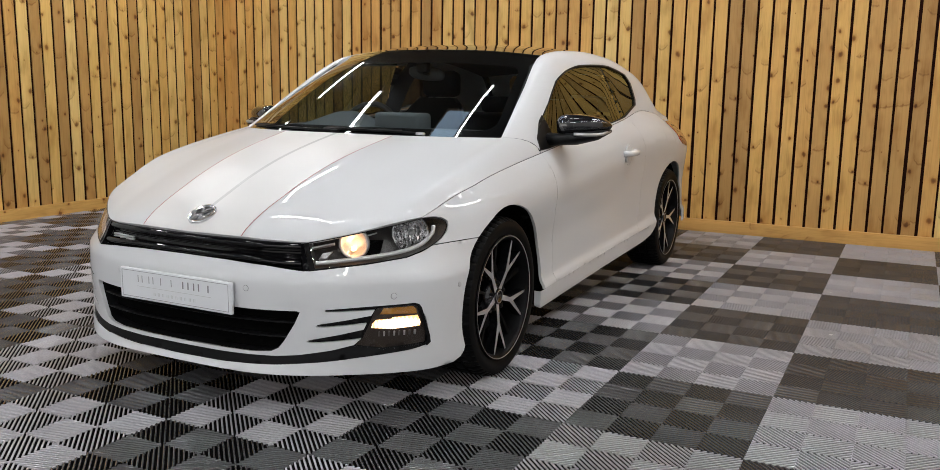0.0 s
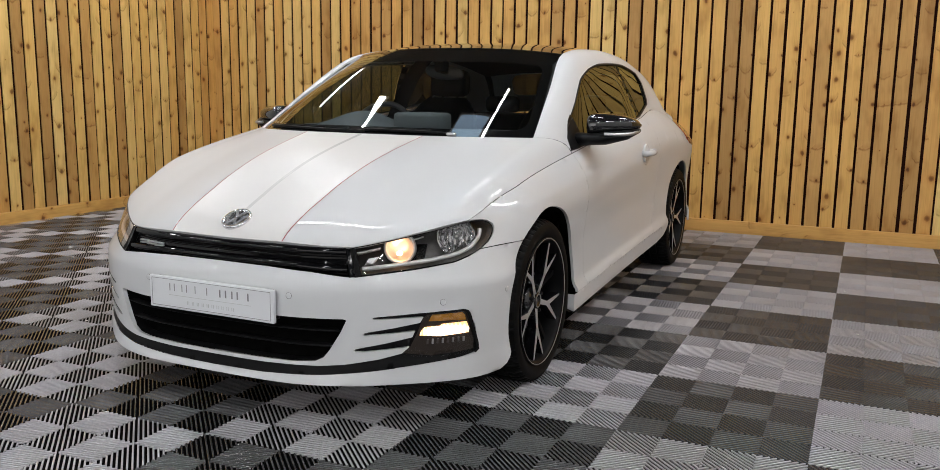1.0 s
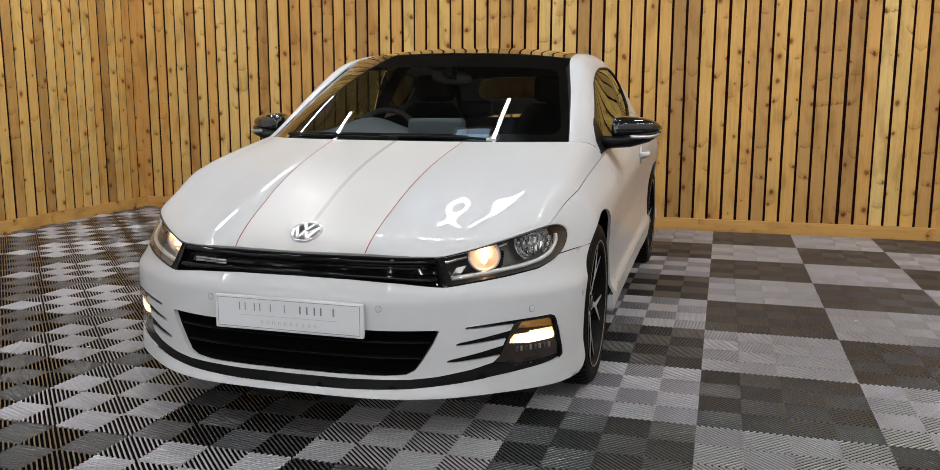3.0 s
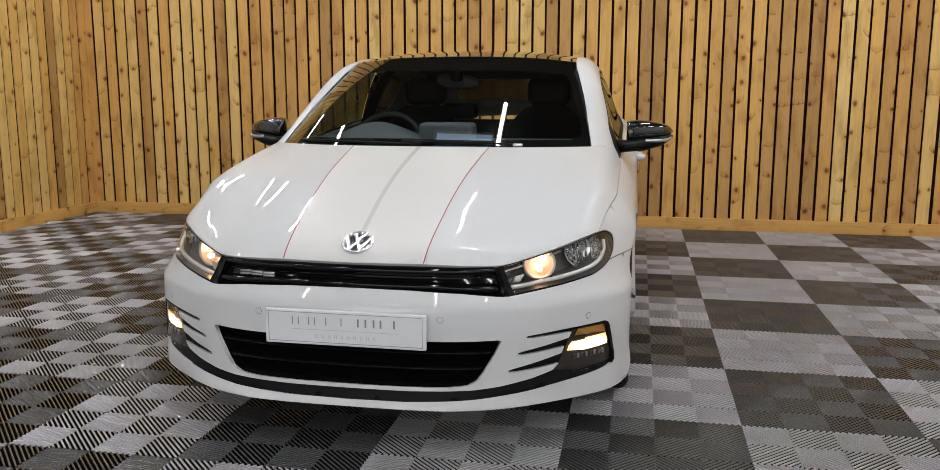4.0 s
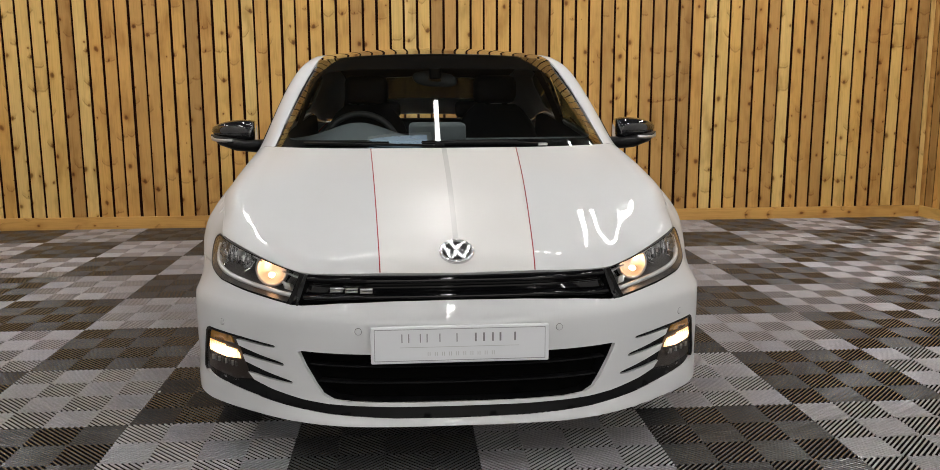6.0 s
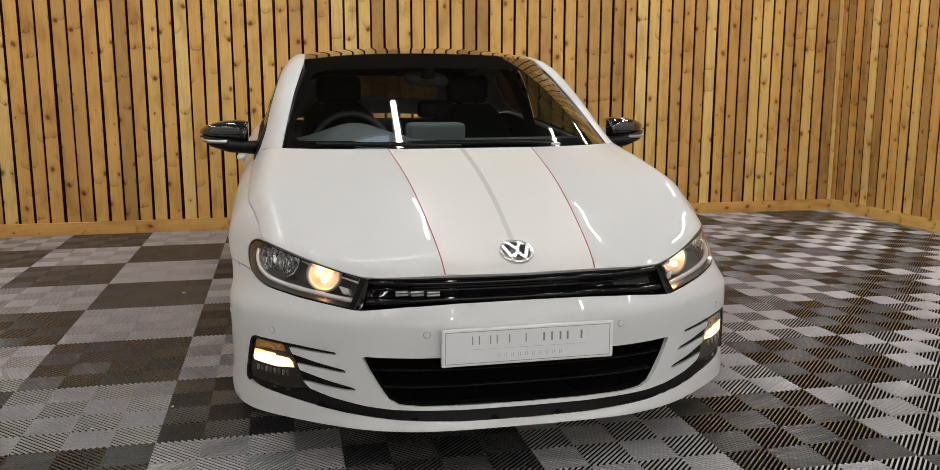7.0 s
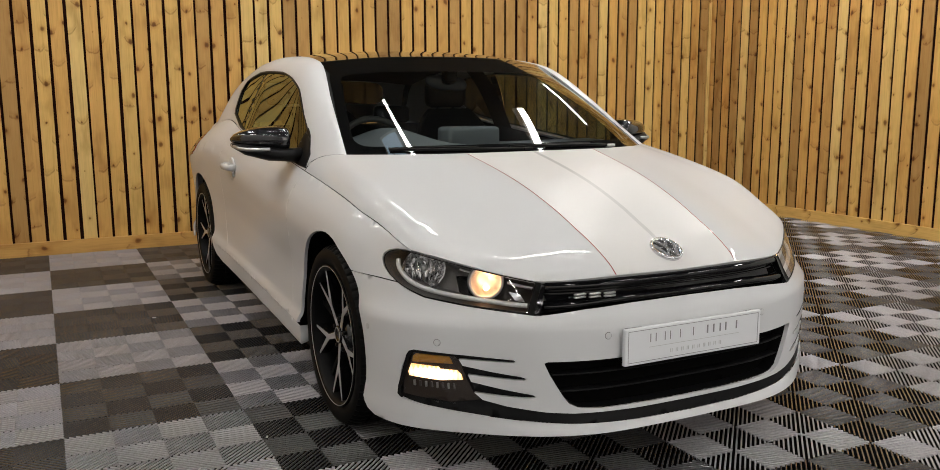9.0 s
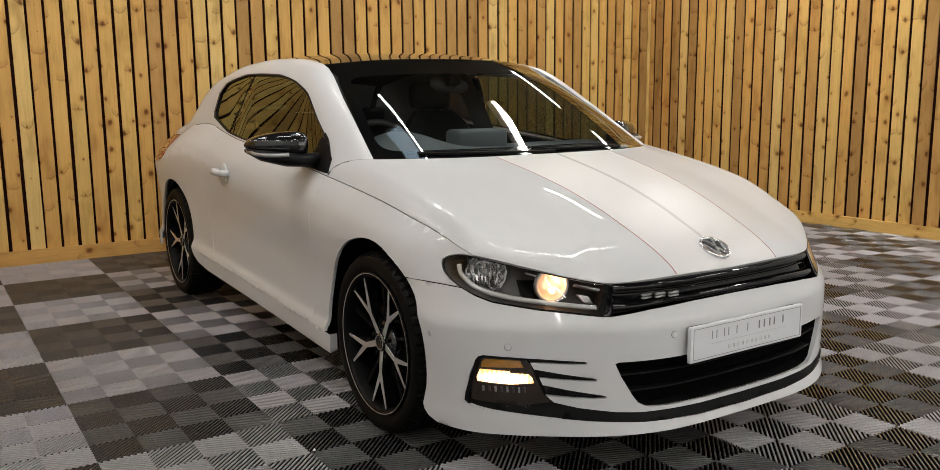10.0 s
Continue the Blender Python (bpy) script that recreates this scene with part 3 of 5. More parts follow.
bonnet_rise = pchip([0, 0.03, 0.137, 0.24, 0.35, 0.57, 0.754, 1], [0, 0.075, 0.25, 0.38, 0.513, 0.724, 0.855, 1])


def bonnet_half(u, v):
    p, q = front_point(u), Vector((R_X(u), R_Y(u), R_Z(u))) if u < 0.87 else Vector(glasshouse(0.0, (u - 0.87) / 0.13))
    c = p.lerp(q, v)
    c.z = p.z + (q.z - p.z) * bonnet_rise(v)
    return c


def bonnet(u, v, off=0.0):
    w = abs(u)
    c = bonnet_half(w, v)
    if w > 0.5:
        s, z = bonnet_line(v)
        e = Vector(band(s, z + 0.002))
        c = c + (e - bonnet_half(1.0, v)) * smoothstep(0.5, 1.0, w) ** 2
    # the bonnet dips between its middle and the fenders
    c.z -= 0.013 * math.sin(math.pi * max(0.0, w - 0.24) / 0.76) ** 2 * math.sin(math.pi * v)
    c.z += off
    c.y -= off * 0.6
    return (math.copysign(c.x, u), c.y, c.z)


bonnet_ob = part("bonnet", grid(bonnet, span(-1, 1, 81), [v ** 1.3 for v in span(0, 1, 41)], flange=0.012, keep=lambda q: q.y > -0.93 and abs(q.x) > 0.68 and q.z > 0.855), PAINT, car)
part("centre_stripe", grid(lambda u, v: bonnet(u, v, 0.0005), span(-0.292, 0.292, 25), [v ** 1.3 for v in span(0.006, 0.996, 41)]), DECAL, bonnet_ob, "satin white centre stripe")
part("middle_line", grid(lambda u, v: bonnet(u, v, 0.0008), span(-0.010, 0.010, 3), [v ** 1.3 for v in span(0.21, 0.996, 36)]), GREY_FILM, bonnet_ob, "soft grey line down the stripe")
for side in (-1, 1):
    part("pinstripe", grid(lambda u, v: bonnet(u, v, 0.0009), [side * 0.2922, side * 0.2966][::side], [v ** 1.3 for v in span(0.006, 0.996, 41)]), RED, bonnet_ob, "thin red pinstripe")

# windscreen
W_X, W_Y, W_Z = pchip([0, 0.5, 1], [0, 0.305, 0.574]), pchip([0, 0.3, 0.6, 0.85, 1], [-0.315, -0.308, -0.287, -0.243, -0.195]), pchip([0, 0.5, 1], [1.336, 1.332, 1.309])


def screen(u, v, off=0.0):
    w = abs(u)
    p, q = Vector((R_X(w * 0.87), R_Y(w * 0.87) + 0.004, R_Z(w * 0.87) - 0.002)), Vector((W_X(w), W_Y(w), W_Z(w)))
    n = (q - p).length
    a, b = Vector((-0.1 * w, 0.88, 0.50)).normalized() * n, Vector((-0.05 * w, 0.93, 0.36)).normalized() * n
    c = hermite(p, q, a, b, v)
    return (math.copysign(c.x, u), c.y - off * 0.4, c.z + off)


windscreen = part("windscreen", grid(screen, span(-1, 1, 41), span(0, 1, 25)), SCREEN_GLASS, car, "clear raked windscreen glass")
# the black printed border of the glass
def border(poly, name):
    part(name, patch(poly[0], lambda a, b: screen(a, b, -0.003), 0.05, holes=[poly[1]], both=False), GLOSS, windscreen, "black printed glass border")


border(([(-0.995, 0.0), (0.995, 0.0), (0.995, 1.0), (-0.995, 1.0)], rounded([(-0.945, 0.075), (0.945, 0.075), (0.925, 0.80), (-0.925, 0.80)], 0.10)), "screen_border")

# roof
ROOF_Y, ROOF_ZC = [-0.315, -0.1, 0.1, 0.35, 0.7, 1.0, 1.25, 1.42], [1.336, 1.368, 1.381, 1.387, 1.378, 1.352, 1.314, 1.282]
RAIL_Y, RAIL_X, RAIL_Z = [-0.195, 0.0, 0.1, 0.4, 0.8, 1.2, 1.40], [0.574, 0.566, 0.562, 0.558, 0.552, 0.545, 0.535], [1.309, 1.336, 1.344, 1.352, 1.337, 1.287, 1.250]
roof_zc, rail_x, rail_z = pchip(ROOF_Y, ROOF_ZC), pchip(RAIL_Y, RAIL_X), pchip(RAIL_Y, RAIL_Z)


def roof(u, v):
    w = abs(u)
    yr, yc = -0.195 + v * 1.595, -0.315 + v * 1.735
    y = yc + (yr - yc) * w * w
    zc, ze = roof_zc(yc), rail_z(yr)
    return (math.copysign(rail_x(yr) * w, u), y, ze + (zc - ze) * (1 - w ** 2.4))


part("roof", grid(roof, span(-1, 1, 41), span(0, 1, 41)), GLOSS, car, "gloss black panoramic roof panel")

SHEET = [(u, v, glasshouse(u, v)) for u in span(0, 1, 101) for v in span(0, 1, 61)]
SHEET_YZ = np.array([(p[1], p[2]) for _, _, p in SHEET])


def find(y, z):
    k = int(np.argmin((SHEET_YZ[:, 0] - y) ** 2 + (SHEET_YZ[:, 1] - z) ** 2))
    return SHEET[k][0], SHEET[k][1]


WINDOW_YZ = [(-0.742, 0.872), (-0.715, 0.93), (-0.63, 1.005), (-0.50, 1.082), (-0.315, 1.182), (-0.14, 1.236), (0.08, 1.266), (0.36, 1.282), (0.62, 1.278), (0.83, 1.259), (0.945, 1.235), (0.985, 1.19), (0.985, 1.13), (0.965, 1.085), (0.91, 1.056), (0.80, 1.032), (0.55, 0.992), (0.28, 0.962), (-0.1, 0.931), (-0.4, 0.902), (-0.65, 0.876)]
WINDOW = [find(*q) for q in WINDOW_YZ]


for side in (1, -1):
    def turned(u, v, off=0.0, side=side):
        p = glasshouse(u, v, off)
        return (p[0] * side, p[1], p[2])
    part("side_frame", patch([(0, 0), (1, 0), (1, 1), (0, 1)], turned, 0.025, holes=[WINDOW], both=False, flip=side > 0, flange=0.012, keep=lambda q: q.y < -0.735 or q.z < belt(q.y) + 0.004), PAINT, car, "white pillars and roof rail")
    front_half = [find(*q) for q in WINDOW_YZ[:8]] + [find(0.44, 1.281), find(0.52, 0.988)] + [find(*q) for q in WINDOW_YZ[17:]]
    rear_half = [find(0.45, 1.281)] + [find(*q) for q in WINDOW_YZ[8:17]] + [find(0.53, 0.989)]
    part("door_glass", patch(front_half, lambda u, v: turned(u, v, -0.006), 0.018, both=False, flip=side > 0), SIDE_GLASS, car, "side window glass")
    part("quarter_glass", patch(rear_half, lambda u, v: turned(u, v, -0.006), 0.018, both=False, flip=side > 0), PRIVACY_GLASS, car, "dark tinted quarter window")

# tail with its window
def tail(u, v):
    w, k = abs(u), 0.78 + 0.22 * v
    return (up_x(k) * u, up_y(k) + 0.07 * (1 - w * w), up_z(k) + 0.035 * (1 - w * w))


REAR_GLASS = rounded([(-0.70, 0.12), (0.70, 0.12), (0.72, 0.46), (-0.72, 0.46)], 0.15)
part("tailgate", patch([(-1, 0), (1, 0), (1, 1), (-1, 1)], tail, 0.06, holes=[REAR_GLASS], both=False), PAINT, car)
part("rear_window", patch(REAR_GLASS, tail, 0.08, both=False), PRIVACY_GLASS, car, "rear window glass")


# lip spoiler at the end of the roof
def spoiler(u, v):
    w = abs(u)
    back, lift = ((0.0, 0.004), (0.03, 0.008), (0.085, 0.010), (0.092, 0.002), (0.08, -0.012), (0.0, -0.03))[int(v)]
    p = roof(u, 1.0)
    return (p[0] * 1.02, p[1] + back * (1 - 0.25 * w ** 6), p[2] + lift - 0.25 * back + 0.004)


part("roof_spoiler", grid(spoiler, span(-1, 1, 41), [0, 1, 2, 3, 4, 5]), PAINT, car, "white roof-edge spoiler")

# ---- the car: lamps, grilles, plate ----
AMBER = mat("amber_lens", (0.42, 0.20, 0.03), 0.15, Coat_Weight=1.0)
SMOKE = mat("smoked_lens", (0.030, 0.022, 0.017), 0.28, Specular_IOR_Level=0.5)
BULB = glow_material("lit_bulb", (1.0, 0.50, 0.22), 34.0)
DAYLAMP = glow_material("lit_daylamp", (1.0, 0.72, 0.42), 2.6)


def bar_glow(m):
    """Brightest round the lamp in the middle of the bar, amber towards its ends, broken by lens flutes."""
    t = m.node_tree
    geo, sep = t.nodes.new("ShaderNodeNewGeometry"), t.nodes.new("ShaderNodeSeparateXYZ")
    t.links.new(geo.outputs["Position"], sep.inputs[0])

    def math_node(op, a, b=0.0):
        k = t.nodes.new("ShaderNodeMath")
        k.operation = op
        for i, v in enumerate((a, b)):
            if isinstance(v, float):
                k.inputs[i].default_value = v
            else:
                t.links.new(v, k.inputs[i])
        return k.outputs[0]
    dx = math_node("DIVIDE", math_node("SUBTRACT", math_node("ABSOLUTE", sep.outputs[0]), 0.752), 0.075)
    dz = math_node("DIVIDE", math_node("SUBTRACT", sep.outputs[2], 0.338), 0.024)
    far = math_node("SQRT", math_node("ADD", math_node("MULTIPLY", dx, dx), math_node("MULTIPLY", dz, dz)))
    flute = math_node("MULTIPLY", math_node("SINE", math_node("MULTIPLY", sep.outputs[0], 620.0)), 0.16)
    far = math_node("ADD", far, flute)
    cr = t.nodes.new("ShaderNodeValToRGB")
    cr.color_ramp.elements[0].position, cr.color_ramp.elements[0].color = 0.35, (1.0, 0.86, 0.72, 1)
    cr.color_ramp.elements[1].position, cr.color_ramp.elements[1].color = 1.0, (0.5, 0.25, 0.085, 1)
    e = cr.color_ramp.elements.new(0.75)
    e.color = (1.0, 0.62, 0.34, 1)
    t.links.new(far, cr.inputs[0])
    for node in t.nodes:
        if node.type == "EMISSION":
            t.links.new(cr.outputs[0], node.inputs["Color"])
        if node.type == "BSDF_PRINCIPLED":
            t.links.new(cr.outputs[0], node.inputs["Emission Color"])


bar_glow(DAYLAMP)
HOUSING = mat("lamp_housing", (0.085, 0.078, 0.074), 0.3, Coat_Weight=0.5)
GUIDE = mat("pale_guide", (0.62, 0.62, 0.62), 0.3, 0.3)
GRILLE_BLACK = mat("grille_black", (0.003, 0.003, 0.0035), 0.06, Specular_IOR_Level=0.28)
REFLECTOR = mat("lamp_reflector", (0.66, 0.66, 0.67), 0.14, 1.0)
SOFT_REFLECTOR = mat("soft_reflector", (0.70, 0.68, 0.66), 0.38, 0.9)
BRIGHT = mat("bright_badge", (0.74, 0.74, 0.75), 0.2, 0.85)
SILVER = mat("silver_trim", (0.5, 0.5, 0.5), 0.3, 0.8)
WHITE_PLATE = mat("white_plate", (0.74, 0.755, 0.78), 0.35, Coat_Weight=0.4)
GREY_INK = mat("grey_ink", (0.22, 0.22, 0.23), 0.5)
PALE_INK = mat("pale_ink", (0.48, 0.48, 0.48), 0.5)
TAIL_RED = mat("red_lens", (0.35, 0.02, 0.01), 0.15, Coat_Weight=1.0)
STEEL = mat("brake_steel", (0.05, 0.05, 0.05), 0.45, 1.0)


def wall_strip(poly, place_a, place_b, step=0.02, bm=None, closed=True):
    """The rim between one outline laid on two surfaces."""
    bm = bm or bmesh.new()
    pts = dense(poly, step)
    if not closed:
        pts = [p for p in pts if p[0] > 0.0] if poly[0][0] > 0 else [poly[0]] + [p for p in pts if p[0] > 0.0] + [poly[-1]]
    a = [bm.verts.new([float(c) for c in place_a(*p)]) for p in pts]
    b = [bm.verts.new([float(c) for c in place_b(*p)]) for p in pts]
    for i in range(len(pts) - (0 if closed else 1)):
        j = (i + 1) % len(pts)
        bm.faces.new((a[i], a[j], b[j], b[i]))
    return bm


def skin(x, z, off=0.0):
    return Vector(band(s_at(abs(x), z), z, off))


def mirrored(place, side):
    def at(*a):
        p = place(*a)
        return (p[0] * side, p[1], p[2])
    return at


def tube(bm, pts, r, k=8):
    """A round bar through the points."""
    rings = []
    for i, p in enumerate(pts):
        d = (pts[min(i + 1, len(pts) - 1)] - pts[max(i - 1, 0)]).normalized()
        u = d.cross(Vector((0, 0, 1)) if abs(d.z) < 0.9 else Vector((1, 0, 0))).normalized()
        w = d.cross(u)
        rings.append([bm.verts.new(p + (u * math.cos(2 * math.pi * j / k) + w * math.sin(2 * math.pi * j / k)) * r) for j in range(k)])
    for a, b in zip(rings, rings[1:]):
        for j in range(k):
            bm.faces.new((a[j], a[(j + 1) % k], b[(j + 1) % k], b[j]))
    bm.faces.new(rings[0][::-1])
    bm.faces.new(rings[-1])
    return bm


def disc(bm, centre, direction, profile, n=28):
    """Turns (radius, height) round a direction at a centre."""
    q = Vector(direction).to_track_quat("Z", "Y").to_matrix()
    rings = []
    for r, h in profile:
        rings.append([bm.verts.new(Vector(centre) + q @ Vector((r * math.cos(2 * math.pi * i / n), r * math.sin(2 * math.pi * i / n), h))) for i in range(n)])
    for a, b in zip(rings, rings[1:]):
        for i in range(n):
            bm.faces.new((a[i], a[(i + 1) % n], b[(i + 1) % n], b[i]))
    for ring, turn in ((rings[0], -1), (rings[-1], 1)):
        if len(ring) > 2:
            bm.faces.new(ring[::turn])
    return bm


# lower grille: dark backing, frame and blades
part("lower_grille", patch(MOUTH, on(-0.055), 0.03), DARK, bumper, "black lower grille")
for z, k in ((0.345, 0.462), (0.293, 0.434)):
    def blade(a, b, z=z, k=k):
        s = s_at(abs(a), z) if abs(a) > 0 else 0.0
        off, dz = ((-0.045, 0.003), (-0.018, 0.0025), (-0.015, 0.0), (-0.018, -0.003), (-0.045, -0.004))[int(b)]
        p = band(s, z + dz, off)
        return (math.copysign(p[0], a), p[1], p[2])
    part("grille_blade", grid(blade, span(-k, k, 33), [0, 1, 2, 3, 4]), SATIN, bumper)
part("grille_rim", wall_strip(MOUTH, on(-0.013), on(-0.055), closed=False), SATIN, bumper)
bm = bmesh.new()
wall_strip(MOUTH, mirrored(on(-0.013), -1), mirrored(on(-0.055), -1), bm=bm, closed=False)
part("grille_rim", bm, SATIN, bumper)

# upper grille
grille = part("upper_grille", patch(GRILLE, on(-0.024), 0.02), GRILLE_BLACK, car, "gloss black slim grille")
for z, k, o, h in ((0.602, 0.458, 0.001, 0.011), (0.556, 0.470, -0.001, 0.010)):
    def bar(a, b, z=z, o=o, h=h):
        s = s_at(abs(a), z) if abs(a) > 0 else 0.0
        off, dz = ((-0.024, 1.0), (o - 0.003, 0.9), (o, 0.35), (o - 0.001, -0.5), (o - 0.006, -0.95), (-0.024, -1.0))[int(b)]
        low = 0.008 * smoothstep(0.25, 0.46, abs(a)) if z < 0.56 else 0.0
        p = band(s, z + dz * h - low, off)
        return (math.copysign(p[0], a), p[1], p[2])
    part("grille_bar", grid(bar, span(-k, k, 37), [0, 1, 2, 3, 4, 5]), GRILLE_BLACK, grille)
def thin(a, b):
    p = band(s_at(abs(a), 0.580) if abs(a) > 0 else 0.0, 0.580 + (0.0025, 0.0, -0.0025)[int(b)], (-0.024, -0.012, -0.024)[int(b)])
    return (math.copysign(p[0], a), p[1], p[2])
part("grille_rib", grid(thin, span(-0.465, 0.465, 37), [0, 1, 2]), GRILLE_BLACK, grille)
for side in (1, -1):
    part("grille_end", patch(nose([(0.456, 0.612), (0.466, 0.611), (0.505, 0.527), (0.486, 0.524)]), mirrored(on(0.003), side), 0.02, both=False, flip=side < 0, flange=0.02), GRILLE_BLACK, grille)
bm = bmesh.new()
for x0, x1 in ((-0.385, -0.348), (-0.340, -0.303), (-0.295, -0.258)):
    for z0 in (0.568, 0.5765):
        box(bm, x0, x1, -2.066 + (abs(x0) - 0.25) * 0.25, -2.056 + (abs(x0) - 0.25) * 0.25, z0, z0 + 0.005)
part("model_badge", bm, SILVER, grille, "small silver badge of plain bars")

# head lamps
for side in (1, -1):
    fl = side < 0
    pl = lambda off: mirrored(on(off), side)
    lamp = part("headlamp", patch(LAMP, pl(-0.13), 0.025, both=False, flip=fl), HOUSING, car, "clear lit headlamp with dark housing")
    part("lamp_rim", wall_strip(LAMP, pl(0.001), pl(-0.13)), HOUSING, lamp)
    # black seal round the lens
    c = np.mean(LAMP, 0)
    inner = [tuple(np.array(p) + (c - np.array(p)) * 0.045) for p in LAMP]
    part("lamp_seal", patch(LAMP, pl(0.0012), 0.02, holes=[inner], both=False, flip=fl), RUBBER, lamp)
    part("lamp_lens", patch(LAMP, pl(0.0), 0.02, both=False, flip=fl), LAMP_GLASS, lamp, "clear lens").visible_shadow = False

    def bowl(x, y, z, r, deep, lit):
        p = Vector((x * side, y, z))
        d = Vector((0.28 * side, -1, 0.05)).normalized()
        b = disc(bmesh.new(), p, d, [(r * 0.25, -deep), (r * 0.55, -deep * 0.9), (r * 0.85, -deep * 0.5), (r, 0), (r * 1.06, 0.003), (r * 1.08, -0.004)], 32 if lit else 15)
        caps = [f for f in b.faces if len(f.verts) > 4]
        bmesh.ops.delete(b, geom=[max(caps, key=lambda f: f.calc_area())], context="FACES_ONLY")
        part("reflector", b, SOFT_REFLECTOR if lit else REFLECTOR, lamp, "chrome reflector bowl", lit)
        # fluted ribs in the bowl
        b = bmesh.new()
        rt = d.cross(Vector((0, 0, 1))).normalized()
        for i in range(-3, 4):
            q = p + rt * (r * 0.26 * i) - d * deep * 0.55
            h = r * 0.85 * math.sqrt(max(0.05, 1 - (0.26 * i) ** 2))
            tube(b, [q + Vector((0, 0, -h)), q + Vector((0, 0, -h * 0.2)), q + Vector((0, 0, h * 0.3))], 0.0035, 6)
        if not lit:
            part("reflector_flutes", b, REFLECTOR, lamp)
            disc(bm2 := bmesh.new(), p - d * deep * 0.3, d, [(0.010, -0.02), (0.011, 0), (0.007, 0.010)], 16)
            part("bulb_cap", bm2, SILVER, lamp)
        else:
            b.free()
            disc(bm2 := bmesh.new(), p + d * 0.004 + Vector((0, 0, -r * 0.35)), d, [(0.007, -0.014), (0.009, 0), (0.006, 0.008), (0.002, 0.010)], 16)
            part("lit_bulb", bm2, BULB, lamp, "lit warm bulb")
            disc(bm2 := bmesh.new(), p + d * 0.002, d, [(r * 0.93, 0.0), (r * 1.05, 0.004), (r * 1.10, 0.0), (r * 1.12, -0.01)], 32)
            bm2.faces.ensure_lookup_table()
            bmesh.ops.delete(bm2, geom=[f for f in bm2.faces if len(f.verts) > 4], context="FACES")
            part("projector_ring", bm2, SILVER, lamp)
    bowl(0.717, -1.692, 0.630, 0.063, 0.040, False)
    bowl(0.584, -1.848, 0.604, 0.050, 0.038, True)
    # pale light guide along the lower edge
    guide = [(0.796, 0.655), (0.800, 0.632), (0.793, 0.607), (0.770, 0.588), (0.72, 0.573), (0.66, 0.563), (0.60, 0.555), (0.54, 0.548), (0.515, 0.546)]
    gx, gz = pchip(range(len(guide)), [g[0] for g in guide]), pchip(range(len(guide)), [g[1] for g in guide])
    pts = [skin(gx(t), gz(t), -0.016) for t in span(0, len(guide) - 1, 40)]
    part("light_guide", tube(bmesh.new(), [Vector((p.x * side, p.y, p.z)) for p in pts], 0.0075), GUIDE, lamp, "pale silver light guide strip")
    # bright line between the two bowls
    pts = [skin(x, z, -0.030) for x, z in ((0.668, 0.640), (0.650, 0.634), (0.632, 0.628))]
    part("lamp_rail", tube(bmesh.new(), [Vector((p.x * side, p.y, p.z)) for p in pts], 0.0028, 6), GUIDE, lamp)
    # block reflector near the grille and dividing plate
    part("side_reflector", patch(nose([(0.528, 0.577), (0.556, 0.583), (0.544, 0.561), (0.520, 0.557)]), pl(-0.02), 0.01, both=False, flip=fl, flange=0.02), SILVER, lamp)
    part("lamp_divider", patch(nose([(0.49, 0.597), (0.555, 0.612), (0.556, 0.608), (0.493, 0.592)]), pl(-0.022), 0.01, both=False, flip=fl, flange=0.03), SILVER, lamp)

    # lamp cluster in the bumper
    cluster = part("fog_lamp", patch(nose([(0.808, 0.390), (0.803, 0.399), (0.796, 0.402), (0.71, 0.398), (0.698, 0.384), (0.682, 0.335), (0.664, 0.290), (0.645, 0.268), (0.72, 0.254), (0.824, 0.264), (0.824, 0.30)]), pl(-0.010), 0.02, both=False, flip=fl), SMOKE, bumper, "smoked lamp cluster with lit bar")
    part("indicator", patch(nose([(0.797, 0.397), (0.722, 0.395), (0.712, 0.374), (0.806, 0.370), (0.804, 0.388)]), pl(-0.006), 0.02, both=False, flip=fl, flange=0.01), AMBER, cluster, "amber indicator lens")
    part("lit_bar", patch(nose([(0.808, 0.364), (0.745, 0.362), (0.742, 0.356), (0.702, 0.355), (0.692, 0.342), (0.688, 0.327), (0.742, 0.320), (0.812, 0.325), (0.814, 0.337)]), pl(-0.006), 0.015, both=False, flip=fl), DAYLAMP, cluster, "lit warm white bar")
    for i in range(8):
        x = 0.708 + 0.013 * i
        part("lamp_tooth", patch(nose([(x, 0.312), (x + 0.004, 0.312), (x + 0.003, 0.296), (x - 0.001, 0.296)]), pl(-0.004), 0.02, both=False, flip=fl, flange=0.006), SILVER if i % 2 else HOUSING, cluster)
    part("lamp_cover", patch(nose([(0.810, 0.392), (0.806, 0.401), (0.798, 0.4045), (0.70, 0.401), (0.694, 0.386), (0.678, 0.335), (0.660, 0.290), (0.640, 0.264), (0.72, 0.250), (0.820, 0.256), (0.828, 0.266), (0.828, 0.30)]), pl(-0.001), 0.02, both=False, flip=fl), LAMP_GLASS, cluster, "clear cover").visible_shadow = False
    # dark edge of the housing and blades of the vents
    part("cluster_frame", patch(nose([(0.800, 0.4095), (0.68, 0.404), (0.585, 0.397), (0.563, 0.3915), (0.585, 0.391), (0.68, 0.398), (0.798, 0.4025), (0.805, 0.398), (0.809, 0.388), (0.826, 0.288), (0.827, 0.266), (0.821, 0.256), (0.826, 0.251), (0.8335, 0.262), (0.832, 0.288), (0.8155, 0.392), (0.810, 0.404)]), pl(0.001), 0.02, both=False, flip=fl, flange=0.012), SATIN, bumper)
